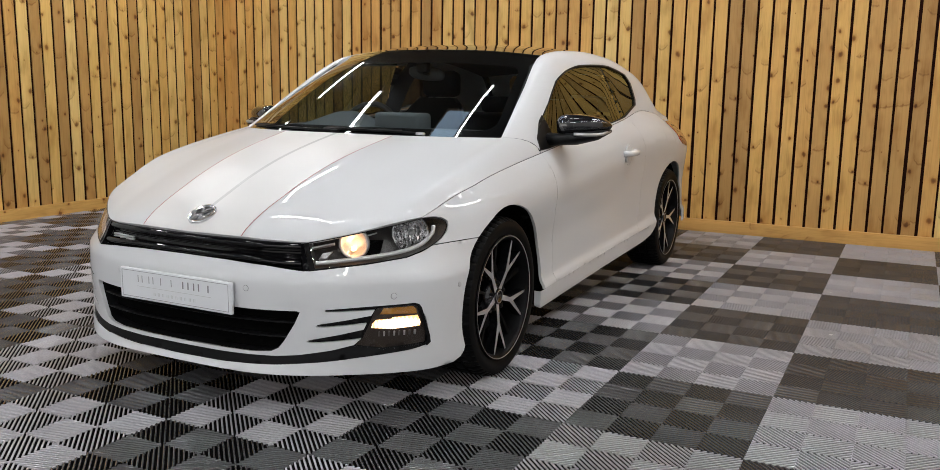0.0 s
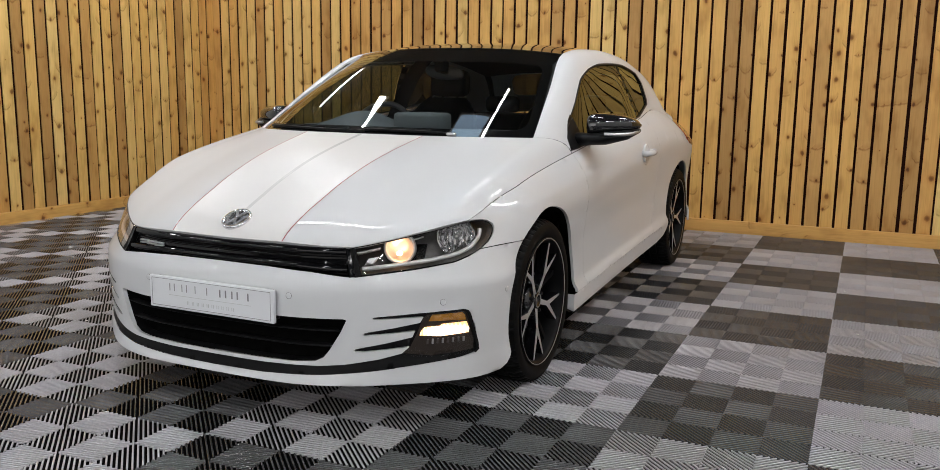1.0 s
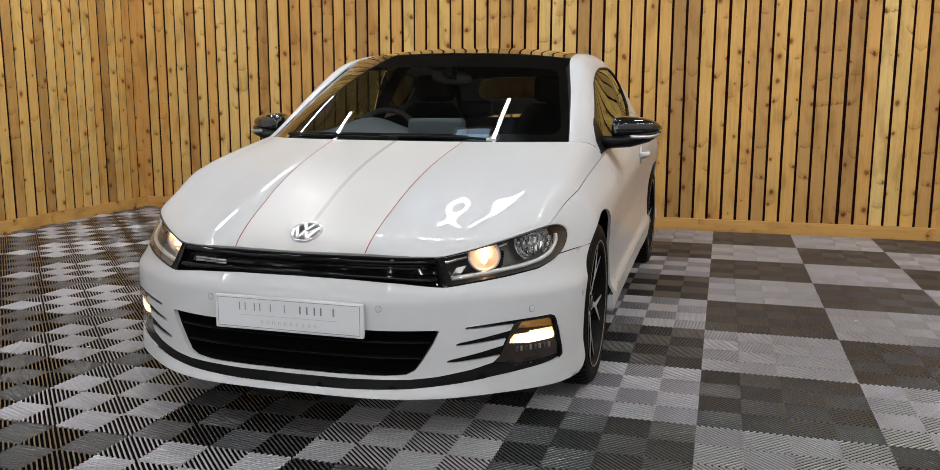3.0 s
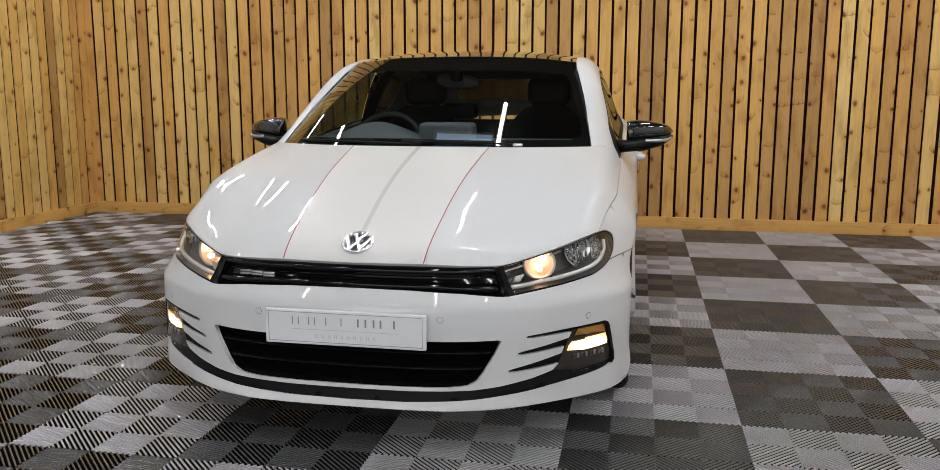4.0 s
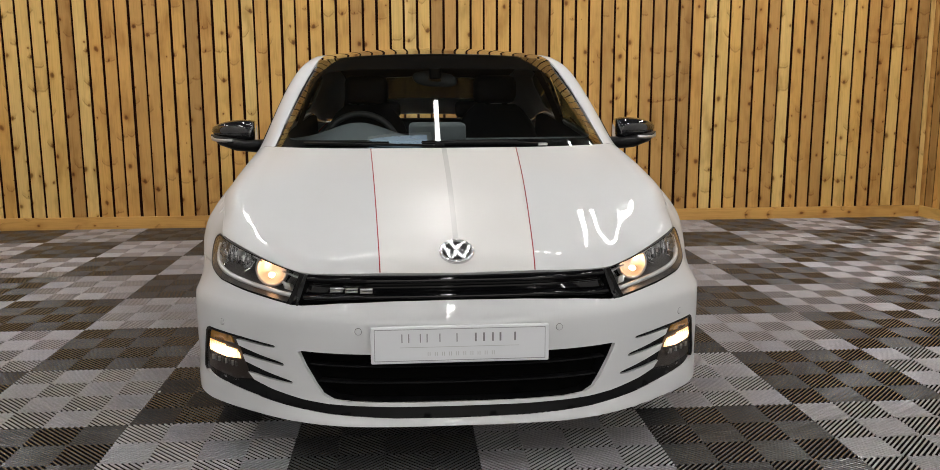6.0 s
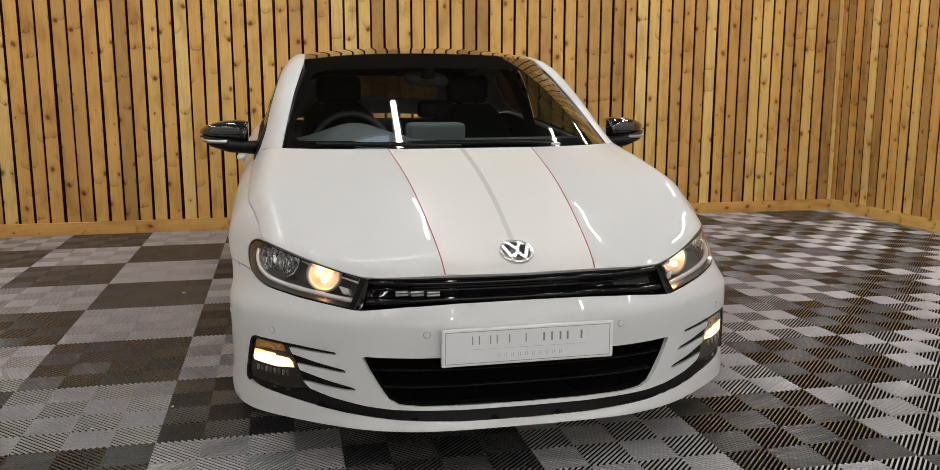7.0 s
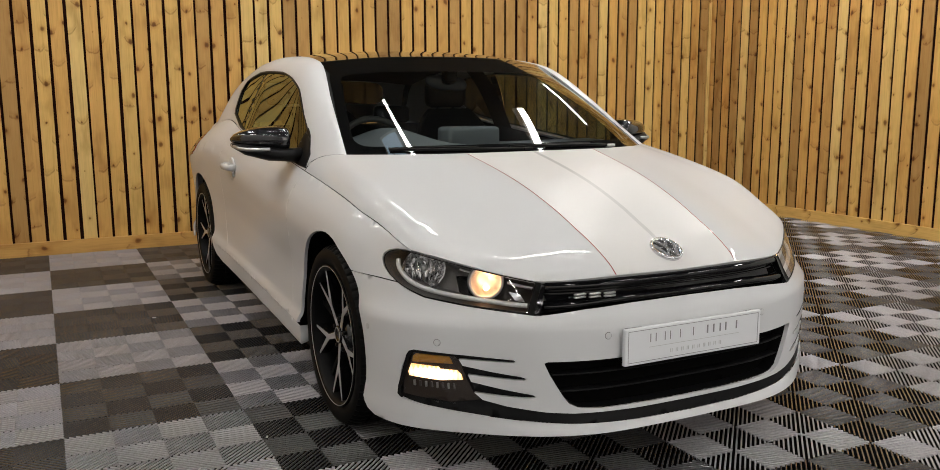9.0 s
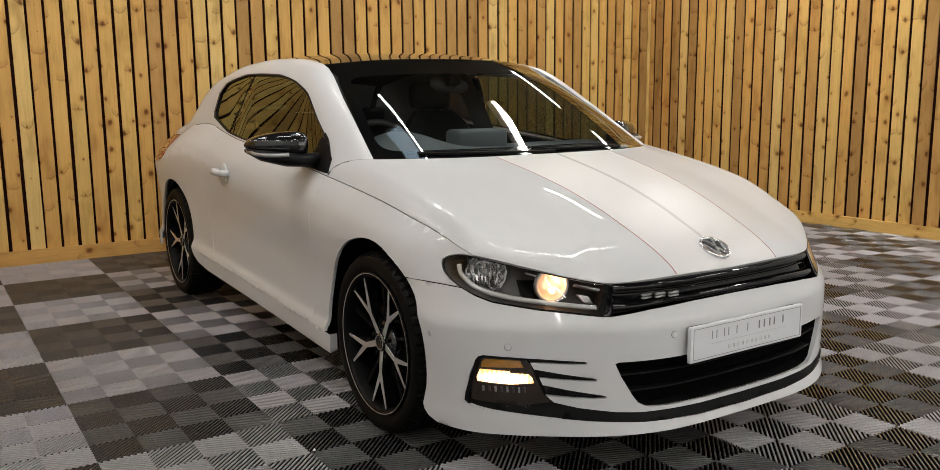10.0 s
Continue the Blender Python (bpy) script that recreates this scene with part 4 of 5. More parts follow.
    for (xr, zt, zb), (xt, ztip) in (((0.688, 0.370, 0.349), (0.541, 0.338)), ((0.666, 0.321, 0.295), (0.514, 0.284))):
        part("vent_blade", patch(nose([(xr, zt), ((xr + xt) / 2, (zt + ztip) / 2 + 0.0035), (xt, ztip + 0.001), ((xr + xt) / 2, (zb + ztip) / 2 - 0.001), (xr - 0.008, zb)]), pl(-0.003), 0.015, both=False, flip=fl, flange=0.008), SATIN, bumper)
    # parking sensors, washer jet, side sensor
    for x, z in ((0.302, 0.459), (0.748, 0.437)):
        p, o = skin(x, z), skin(x, z, 0.01)
        p.x, o.x = p.x * side, o.x * side
        part("parking_sensor", disc(bmesh.new(), p, o - p, [(0.0108, -0.004), (0.0108, 0.0003)], 20), SATIN, bumper)
        part("parking_sensor", disc(bmesh.new(), p, o - p, [(0.0099, -0.003), (0.0099, 0.0009), (0.0085, 0.0014)], 20), PAINT, bumper)
    p, o = Vector(band(s_of_y(-1.62), 0.45)), Vector(band(s_of_y(-1.62), 0.45, 0.01))
    p.x, o.x = p.x * side, o.x * side
    part("parking_sensor", disc(bmesh.new(), p, o - p, [(0.010, -0.003), (0.010, 0.0012), (0.007, 0.002)], 18), PALE_INK, bumper)
    part("tail_lamp", patch(flank([(1.47, 0.945), (1.56, 0.80), (1.70, 0.775), (1.90, 0.78), (1.92, 0.93), (1.70, 0.94)]), pl(0.004), 0.03, both=False, flip=fl, flange=0.01), TAIL_RED, car, "red tail lamp")

# number plate with a show plate of plain bars
plate = part("number_plate", boxed(-0.265, 0.265, -2.116, -2.100, 0.366, 0.479, bevel=0.004), WHITE_PLATE, car, "white show plate printed with grey bars", False)
bm = bmesh.new()
for x0, x1, z0, z1 in ((-0.254, 0.254, 0.470, 0.4715), (-0.254, 0.254, 0.3745, 0.376), (-0.254, -0.2525, 0.376, 0.470), (0.2525, 0.254, 0.376, 0.470)):
    box(bm, x0, x1, -2.1166, -2.1158, z0, z1)
part("border_line", bm, GREY_INK, plate, "", False)
for x, w, k in ((-0.174, 0.023, 2), (-0.120, 0.023, 2), (-0.062, 0.004, 1), (-0.022, 0.024, 3), (0.043, 0.030, 2), (0.094, 0.028, 2), (0.152, 0.022, 3)):
    bm, thick = bmesh.new(), 0.003 if x < 0.03 else 0.0055
    if k in (1, 2):
        for e in ((0, w - thick) if k == 2 else (0,)):
            box(bm, x + e, x + e + thick, -2.1167, -2.1158, 0.431, 0.457)
    if k == 3:
        box(bm, x + w / 2 - thick / 2, x + w / 2 + thick / 2, -2.1167, -2.1158, 0.431, 0.457)
    part("printed_bar", bm, GREY_INK, plate, "", False)
bm = bmesh.new()
box(bm, -0.178, 0.175, -2.1166, -2.1158, 0.4155, 0.4168)
for i in range(10):
    x = -0.098 + 0.0212 * i
    box(bm, x + 0.001, x + 0.0028, -2.1166, -2.1158, 0.389, 0.401)
    box(bm, x + 0.007, x + 0.0088, -2.1166, -2.1158, 0.389, 0.401)
part("pale_bars", bm, PALE_INK, plate, "", False)
part("plate_holder", boxed(-0.250, 0.250, -2.1005, -2.06, 0.370, 0.475, bevel=0.004), SATIN, car, "", False)

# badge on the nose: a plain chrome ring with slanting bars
v_b = min(span(0, 0.3, 200), key=lambda v: abs(bonnet(0, v)[2] - 0.672))
pb, pa = Vector(bonnet(0, v_b)), Vector(bonnet(0, v_b + 0.02))
up = (pa - pb).normalized()
nb = Vector((1, 0, 0)).cross(up).normalized()
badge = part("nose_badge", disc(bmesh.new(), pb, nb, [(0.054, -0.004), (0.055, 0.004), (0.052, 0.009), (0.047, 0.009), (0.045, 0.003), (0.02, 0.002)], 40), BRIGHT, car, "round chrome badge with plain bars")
bm = disc(bmesh.new(), pb, nb, [(0.0445, 0.002), (0.0445, 0.0045)], 40)
part("badge_ground", bm, GLOSS, badge)
bm = bmesh.new()
for a, b in (((-0.020, 0.040), (0.0, 0.004)), ((0.020, 0.040), (0.0, 0.004)), ((-0.040, 0.018), (-0.018, -0.038)), ((0.040, 0.018), (0.018, -0.038)), ((-0.018, -0.038), (0.0, -0.004)), ((0.018, -0.038), (0.0, -0.004))):
    d = Vector(b) - Vector(a)
    n2 = Vector((-d.y, d.x)).normalized() * 0.0052
    q = [Vector(a) + n2, Vector(a) - n2, Vector(b) - n2, Vector(b) + n2]
    slab(bm, [tuple(p) for p in q], lambda x, y, h: pb + Vector((1, 0, 0)) * x + up * y + nb * (0.009 - h), 0.006)
bmesh.ops.recalc_face_normals(bm, faces=bm.faces)
part("badge_bars", bm, BRIGHT, badge, "", False)

# ---- the car: wheels ----
def tyre_mesh():
    bm, n = bmesh.new(), 240
    prof = [(0.2495, -0.012), (0.268, -0.003), (0.290, 0.0), (0.306, -0.008), (0.3165, -0.022), (0.321, -0.036), (0.3215, -0.062), (0.313, -0.064), (0.313, -0.072), (0.322, -0.074), (0.3225, -0.108), (0.313, -0.110), (0.313, -0.118), (0.3225, -0.120), (0.322, -0.150), (0.313, -0.152), (0.313, -0.160), (0.3215, -0.162), (0.321, -0.192), (0.315, -0.208), (0.300, -0.222), (0.26, -0.225), (0.245, -0.21)]
    rings = []
    for k, (r, a) in enumerate(prof):
        ring = []
        for i in range(n):
            t = 2 * math.pi * i / n
            cut = 0.007 if (i % 4 == 0 and (4 <= k <= 6 or 17 <= k <= 19)) else 0.0
            cut = 0.003 if (i % 8 == 4 and k in (9, 10, 13, 14)) else cut
            ring.append(bm.verts.new((a, (r - cut) * math.cos(t), (r - cut) * math.sin(t))))
        rings.append(ring)
    for k, (a, b) in enumerate(zip(rings, rings[1:])):
        for i in range(n):
            bm.faces.new((a[i], b[i], b[(i + 1) % n], a[(i + 1) % n])).material_index = 0
            if k >= 3:
                for v in (a, b):
                    e = bm.edges.get((v[i], v[(i + 1) % n]))
                    if e:
                        e.smooth = False
                e = bm.edges.get((a[i], b[i]))
                if e:
                    e.smooth = i % 4 in (2, 3)
    return bm


def wheel(side, y, turn):
    hub = new("wheel")
    hub.parent = car
    hub["label"] = "black tyre on black alloy with bright-cut forked spokes"
    part("tyre", tyre_mesh(), RUBBER, hub, "black rubber tyre")
    bm = lathe(bmesh.new(), [(0.243, -0.020), (0.250, -0.010), (0.252, -0.005), (0.248, -0.002), (0.240, -0.006), (0.234, -0.018), (0.228, -0.06), (0.222, -0.20), (0.245, -0.21)], 64)
    part("rim", bm, RIM_BLACK, hub, "black rim")
    part("rim_edge", lathe(bmesh.new(), [(0.2495, -0.0040), (0.2475, -0.0012), (0.2455, -0.0028)], 64), ALLOY, hub)
    for k in range(5):
        a0 = math.radians(90 + 72 * k + turn)
        bm = bmesh.new()

        def at(r, deg):
            t = a0 + math.radians(deg)
            return (r * math.cos(t), r * math.sin(t))

        def lay(lift):
            def f(a, b, h):
                r = math.hypot(a, b)
                dish = -0.020 - 0.018 * (1 - min(r / 0.24, 1.0)) ** 1.2
                return (dish + lift - h, a, b)
            return f
        def fork(g):
            c, s = math.cos(a0), math.sin(a0)
            pts = [(0.030, 0.014 - g), (0.110, 0.0115 - g), (0.239, 0.062 - g), (0.239, 0.0495 + g), (0.132 + 2 * g, 0.0)]
            pts = pts + [(r0, -q) for r0, q in pts[::-1][1:]]
            return [(c * r0 - s * q, s * r0 + c * q) for r0, q in pts]
        slab(bm, fork(0.0), lay(0.0), 0.035)
        nf = len(bm.faces)
        slab(bm, fork(0.0026), lay(0.0012), 0.001)
        bm.faces.ensure_lookup_table()
        for i, f in enumerate(bm.faces):
            f.material_index = 1 if i >= nf else 0
        part("spoke", bm, [GLOSS, ALLOY], hub, "", False)
        # thin black web between neighbouring forks
        bm = bmesh.new()
        lg = [at(0.05, 30), at(0.10, 33), at(0.236, 33.5), at(0.236, 38.5), at(0.10, 39), at(0.05, 42)]
        slab(bm, lg, lay(-0.022), 0.012)
        part("rear_spoke", bm, RUBBER, hub, "", False)
        bm = bmesh.new()
        b0 = at(0.057, 36)
        disc(bm, (-0.046, b0[0], b0[1]), (1, 0, 0), [(0.008, 0), (0.008, 0.014), (0.005, 0.017)], 8)
        part("wheel_bolt", bm, SATIN, hub)
    part("hub_plate", lathe(bmesh.new(), [(0.078, -0.062), (0.076, -0.046), (0.05, -0.040), (0.034, -0.038), (0.001, -0.038)], 32), GLOSS, hub)
    part("hub_cap", lathe(bmesh.new(), [(0.033, -0.036), (0.032, -0.028), (0.026, -0.026), (0.0245, -0.029), (0.001, -0.029)], 28), GLOSS, hub, "black hub cap")
    part("hub_ring", lathe(bmesh.new(), [(0.028, -0.0262), (0.0265, -0.0245), (0.024, -0.0262)], 28), SILVER, hub)
    part("brake_disc", lathe(bmesh.new(), [(0.06, -0.10), (0.156, -0.10), (0.158, -0.112), (0.156, -0.125), (0.06, -0.125)], 48), STEEL, hub)
    bm = box(bmesh.new(), -0.135, -0.078, 0.06, 0.165, -0.075, 0.075, bevel=0.012)
    part("brake_caliper", bm, SATIN, hub)
    hub.location = (0.882 * side, y, HUB)
    hub.rotation_euler = (0, 0, 0 if side > 0 else math.pi)
    return hub


for side, y, turn in ((1, AXLE_F, 36), (1, AXLE_R, 48), (-1, AXLE_F, 36), (-1, AXLE_R, 22)):
    wheel(side, y, turn)

# dark wheel housings and under-body
for side in (1, -1):
    for y in (AXLE_F, AXLE_R):
        bm = bmesh.new()
        ring = [(y + 0.385 * math.cos(t), HUB + 0.385 * math.sin(t)) for t in span(-0.10, math.pi + 0.10, 26)]
        a = [bm.verts.new((0.832 * side, p, q)) for p, q in ring]
        b = [bm.verts.new((0.60 * side, p, q)) for p, q in ring]
        for i in range(25):
            bm.faces.new((a[i], a[i + 1], b[i + 1], b[i]))
        bm.faces.new(b)
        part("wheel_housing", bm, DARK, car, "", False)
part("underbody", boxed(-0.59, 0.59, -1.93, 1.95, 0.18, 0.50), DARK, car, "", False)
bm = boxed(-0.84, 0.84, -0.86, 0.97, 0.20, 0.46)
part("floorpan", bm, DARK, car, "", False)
# box added under the bonnet to block light, so panel gaps look black
part("gap_blocker", boxed(-0.62, 0.62, -1.80, -0.86, 0.50, 0.60), DARK, car, "", False)

# ---- the car: mirrors, handles, wipers, trims ----
for side in (1, -1):
    bm = bmesh.new()
    n, rings = 24, []
    for u in span(0, 1, 15):
        x = 0.838 + 0.212 * u
        r = max(0.0, 1 - abs(2 * u - 0.62) ** 3.2 / (1.38 ** 3.2)) ** 0.5 if u > 0.31 else max(0.0, 1 - ((0.31 - u) / 0.50) ** 2.6) ** 0.5
        cz, hz = 0.977 + 0.004 * u, 0.058 * r * (1 - 0.42 * u ** 1.6) + 0.001
        cy, hy = -0.530 + 0.065 * u, 0.098 * r * (1 - 0.25 * u) + 0.001
        ring = []
        for i in range(n):
            t = 2 * math.pi * i / n
            c, s = math.cos(t), math.sin(t)
            back = 0.55 if c > 0 else 1.0
            ring.append(bm.verts.new((x * side, cy + hy * math.copysign(abs(c) ** 0.75, c) * back, cz + hz * math.copysign(abs(s) ** 0.8, s) - 0.004 * c)))
        rings.append(ring)
    for a, b in zip(rings, rings[1:]):
        for i in range(n):
            f = (a[i], a[(i + 1) % n], b[(i + 1) % n], b[i])
            bm.faces.new(f if side > 0 else f[::-1])
    bm.faces.new(rings[0]), bm.faces.new(rings[-1])
    bmesh.ops.recalc_face_normals(bm, faces=bm.faces)
    door_mirror = part("door_mirror", bm, GLOSS, car, "gloss black door mirror with pale indicator strip")
    # lower shell and arm
    bm = bmesh.new()
    low = [(0.79, -0.600, 0.915), (0.86, -0.585, 0.918), (0.92, -0.560, 0.924), (1.0, -0.52, 0.940), (1.048, -0.480, 0.958)]
    rings = []
    for k, (x, y, z) in enumerate(low):
        w, h = (0.046, 0.060, 0.078, 0.062, 0.02)[k], (0.032, 0.027, 0.030, 0.023, 0.008)[k]
        rings.append([bm.verts.new((x * side, y + w * math.cos(t), z + h * math.sin(t))) for t in [2 * math.pi * i / 14 for i in range(14)]])
    for a, b in zip(rings, rings[1:]):
        for i in range(14):
            bm.faces.new((a[i], a[(i + 1) % 14], b[(i + 1) % 14], b[i]))
    bm.faces.new(rings[0]), bm.faces.new(rings[-1])
    bmesh.ops.recalc_face_normals(bm, faces=bm.faces)
    part("mirror_arm", bm, SATIN, door_mirror)
    pts = [Vector((x * side, y, z)) for x, y, z in ((0.925, -0.628, 0.945), (0.965, -0.612, 0.943), (1.005, -0.578, 0.943), (1.030, -0.535, 0.946), (1.044, -0.488, 0.957))]
    part("indicator_strip", tube(bmesh.new(), pts, 0.0075), SILVER, door_mirror, "pale grey indicator strip")
    part("mirror_glass", boxed(*sorted((0.90 * side, 1.015 * side)), -0.484, -0.480, 0.945, 1.0, bevel=0.001), CHROME, door_mirror)

    # sail panel below the mirror and the black edge of the side glass
    def gh(off, side=side):
        return lambda u, v: (glasshouse(u, v, off)[0] * side, *glasshouse(u, v, off)[1:])
    c = np.mean(WINDOW, 0)
    hole = [tuple(np.array(p) + (c - np.array(p)) * np.array([0.035, 0.055])) for p in WINDOW]
    part("window_trim", patch(WINDOW, gh(0.002), 0.03, holes=[hole], both=False, flip=side > 0, flange=0.008), SATIN, car, "black window rubber")
    sail = [find(*q) for q in ((-0.738, 0.874), (-0.712, 0.925), (-0.632, 0.996), (-0.588, 1.022), (-0.545, 0.91), (-0.548, 0.888), (-0.65, 0.877))]
    part("sail_panel", patch(sail, gh(0.003), 0.02, both=False, flip=side > 0, flange=0.01), SATIN, car)
    pil = [find(*q) for q in ((0.50, 0.985), (0.42, 1.268), (0.50, 1.262), (0.585, 0.992))]
    part("pillar_cover", patch(pil, gh(-0.012), 0.03, both=False, flip=side > 0), SATIN, car)

    # door handle: bar, dish and lock
    def hp(y, z, off):
        p = Vector(band(s_of_y(y), z, off))
        p.x *= side
        return p
    bm = tube(bmesh.new(), [hp(y, 0.802 + 0.004 * (y - 0.28), o) for y, o in ((0.275, 0.0), (0.285, 0.022), (0.30, 0.031), (0.36, 0.034), (0.42, 0.031), (0.435, 0.022), (0.44, 0.0))], 0.0165, 12)
    handle = part("door_handle", bm, PAINT, car, "white door handle")
    part("handle_dish", disc(bmesh.new(), hp(0.355, 0.792, -0.004), Vector((side, 0, 0)), [(0.060, 0.0), (0.057, 0.006), (0.050, 0.007), (0.02, 0.0025)], 24), PAINT, handle)
    part("door_lock", disc(bmesh.new(), hp(0.30, 0.768, 0.0), Vector((side, 0, 0)), [(0.014, 0), (0.013, 0.010), (0.009, 0.012)], 16), PAINT, handle)

for name, pts in (("wiper", ((0.50, 0.012), (0.36, 0.026), (0.05, 0.03), (-0.10, 0.026))), ("wiper", ((-0.02, 0.010), (-0.25, 0.02), (-0.55, 0.028), (-0.76, 0.03)))):
    w = part(name, tube(bmesh.new(), [Vector(screen(u, v, 0.006)) for u, v in pts], 0.0055), SATIN, car, "black wiper arm")
    u, v = pts[2]
    part("wiper_blade", tube(bmesh.new(), [Vector(screen(a, b, 0.004)) for a, b in ((pts[1][0], 0.042), (pts[2][0], 0.046), (pts[3][0], 0.044))], 0.004), RUBBER, w)
for x, colour in ((0.50, SILVER), (-0.02, SATIN)):
    p = Vector(screen(x, 0.012, 0.006))
    part("wiper_pivot", box(bmesh.new(), p.x - 0.020, p.x + 0.020, p.y - 0.010, p.y + 0.010, p.z - 0.006, p.z + 0.006, bevel=0.004), colour, car, "", False)

# ---- the car: cabin ----
def dash(u, v):
    w = abs(u)
    prof_y, prof_z = pchip([0, 0.3, 0.7, 0.85, 1], [-0.93, -0.80, -0.50, -0.46, -0.47])(v), pchip([0, 0.3, 0.7, 0.85, 1], [0.895, 0.935, 0.940, 0.90, 0.62])(v)
    x = u * 0.72
    z = prof_z + 0.075 * math.exp(-((x + 0.37) / 0.18) ** 2) * smoothstep(0.25, 0.6, v) * (1 - smoothstep(0.74, 0.9, v))
    return (x, prof_y + 0.16 * w * w * (1 - v), z)


dashboard = part("dashboard", grid(dash, span(-1, 1, 61), span(0, 1, 31)), DASH, car, "dashboard in blue-grey that holds the windscreen's reflected veil")
part("display_hood", boxed(-0.135, 0.125, -0.64, -0.50, 0.90, 1.016, bevel=0.02), DASH, dashboard)
bm = bmesh.new()
ring = [Vector((-0.37, -0.36, 0.882)) + Matrix.Rotation(math.radians(-24), 3, "X") @ Vector((0.183 * math.cos(t), 0, 0.183 * math.sin(t))) for t in [2 * math.pi * i / 40 for i in range(41)]]
tube(bm, ring, 0.015)
sw = part("steering_wheel", bm, WHEEL_RIM, car, "black steering wheel")
part("steering_boss", disc(bmesh.new(), (-0.37, -0.37, 0.88), (0, 1, 0.4), [(0.07, -0.03), (0.075, 0.0), (0.05, 0.02)], 24), SATIN, sw)
for sx in (-0.37, 0.37):
    def backrest(u, v, sx=sx):
        wide = pchip([0, 0.35, 0.75, 0.92, 1], [0.25, 0.255, 0.225, 0.17, 0.12])(v)
        a = math.pi * 2 * u
        c, s = math.cos(a), math.sin(a)
        thick = 0.075 - 0.03 * v
        bolster = 0.04 * abs(c) ** 3
        return (sx + wide * math.copysign(abs(c) ** 0.6, c), 0.22 + 0.26 * v + thick * math.copysign(abs(s) ** 0.6, s) - bolster, 0.52 + 0.56 * v)
    bm = grid(backrest, span(0, 1, 33), span(0, 1, 17))
    bmesh.ops.remove_doubles(bm, verts=bm.verts, dist=0.001)
    seat = part("front_seat", bm, FABRIC, car, "black leather front seat")
    part("seat_cushion", boxed(sx - 0.25, sx + 0.25, -0.25, 0.28, 0.42, 0.56, bevel=0.04), FABRIC, seat)
    part("headrest", boxed(sx - 0.125, sx + 0.125, 0.435, 0.535, 1.085, 1.245, bevel=0.04), FABRIC, seat)
    for dx in (-0.05, 0.05):
        part("headrest_post", tube(bmesh.new(), [Vector((sx + dx, 0.48, 1.05)), Vector((sx + dx, 0.485, 1.10))], 0.006), CHROME, seat)
rear = part("rear_seat", boxed(-0.55, 0.55, 1.02, 1.2, 0.45, 0.98, bevel=0.05), FABRIC, car, "black rear seat")
for sx in (-0.3, 0.3):
    part("rear_headrest", boxed(sx - 0.12, sx + 0.12, 1.12, 1.2, 0.98, 1.09, bevel=0.03), FABRIC, rear)
# plate added to stop light leaking in between tailgate and rear quarters
part("tail_gap_plate", boxed(-0.60, 0.60, 1.18, 2.04, 0.925, 0.940, bevel=0.004), INSIDE, car, "dark plate added below the rear window to shut out light")
# roof lining, pillar trims, mirror
def lining(u, v):
    p = roof(u, v)
    return (p[0] * 0.99, p[1], p[2] - 0.03)


part("roof_lining", grid(lining, span(-1, 1, 15), span(0, 1, 15), flip=True), INSIDE, car)
for side in (1, -1):
    part("pillar_trim", grid(lambda u, v, side=side: ((glasshouse(u, v * 0.16, -0.03)[0]) * side, *glasshouse(u, v * 0.16, -0.02)[1:]), span(0.02, 0.98, 25), span(0, 1, 3)), INSIDE, car)
    part("middle_pillar", grid(lambda a, b, side=side: ((glasshouse(find(0.50 + 0.0 * b, 1.0)[0] + 0.04 * (a - 0.5), 0.15 + 0.85 * b, -0.035)[0]) * side, *glasshouse(find(0.50, 1.0)[0] + 0.05 * (a - 0.5), 0.15 + 0.85 * b, -0.035)[1:]), span(0, 1, 3), span(0, 1, 9)), INSIDE, car)
    part("door_trim", grid(lambda a, b, side=side: ((band(s_of_y(a), belt(a) - 0.01)[0] - 0.035 - 0.03 * b) * side, a, belt(a) - 0.01 - 0.5 * b), span(-0.75, 1.3, 15), span(0, 1, 4), flip=side > 0), INSIDE, car)
def mirror_shell(u, v):
    """A rounded shell, wider than high, that leans a little."""
    a, r = 2 * math.pi * u, math.sin(math.pi * v) ** 0.45
    c, h = math.cos(a), math.sin(a)
    return (-0.005 + 0.108 * math.copysign(abs(c) ** 0.7, c) * r, -0.335 + 0.034 * (v - 0.5), 1.214 + 0.036 * math.copysign(abs(h) ** 0.8, h) * r - 0.10 * 0.108 * c * r)


inner = part("cabin_mirror", grid(mirror_shell, span(0, 1, 33), span(0.02, 0.98, 9)), MIRROR_BACK, car, "grey-backed interior mirror")
part("mirror_mount", boxed(-0.034, 0.026, -0.400, -0.338, 1.215, 1.275, bevel=0.012), SATIN, inner)
part("mirror_camera", boxed(-0.026, 0.018, -0.425, -0.385, 1.262, 1.282, bevel=0.005), MIRROR_BACK, inner)

# ---- small scraps on the floor ----
def scrap(x, y, turn, size):
    bm = bmesh.new()
    pts = [(-1, -0.4), (0.2, -0.5), (1, 0.1), (0.4, 0.5), (-0.7, 0.4)]
    slab(bm, [(a * size, b * size) for a, b in pts], lambda a, b, h: (a, b, 0.0035 + 0.25 * abs(a) - h), 0.0025)
    bmesh.ops.recalc_face_normals(bm, faces=bm.faces)
    ob = finish("paper_scrap", bm, PLASTER, None, "", False)
    ob.location, ob.rotation_euler = (x, y, 0.0), (0, 0, turn)
    return tagged(ob, "tiny white paper scrap lying on the ribbed tiles", "scrap", "scraps on the floor")


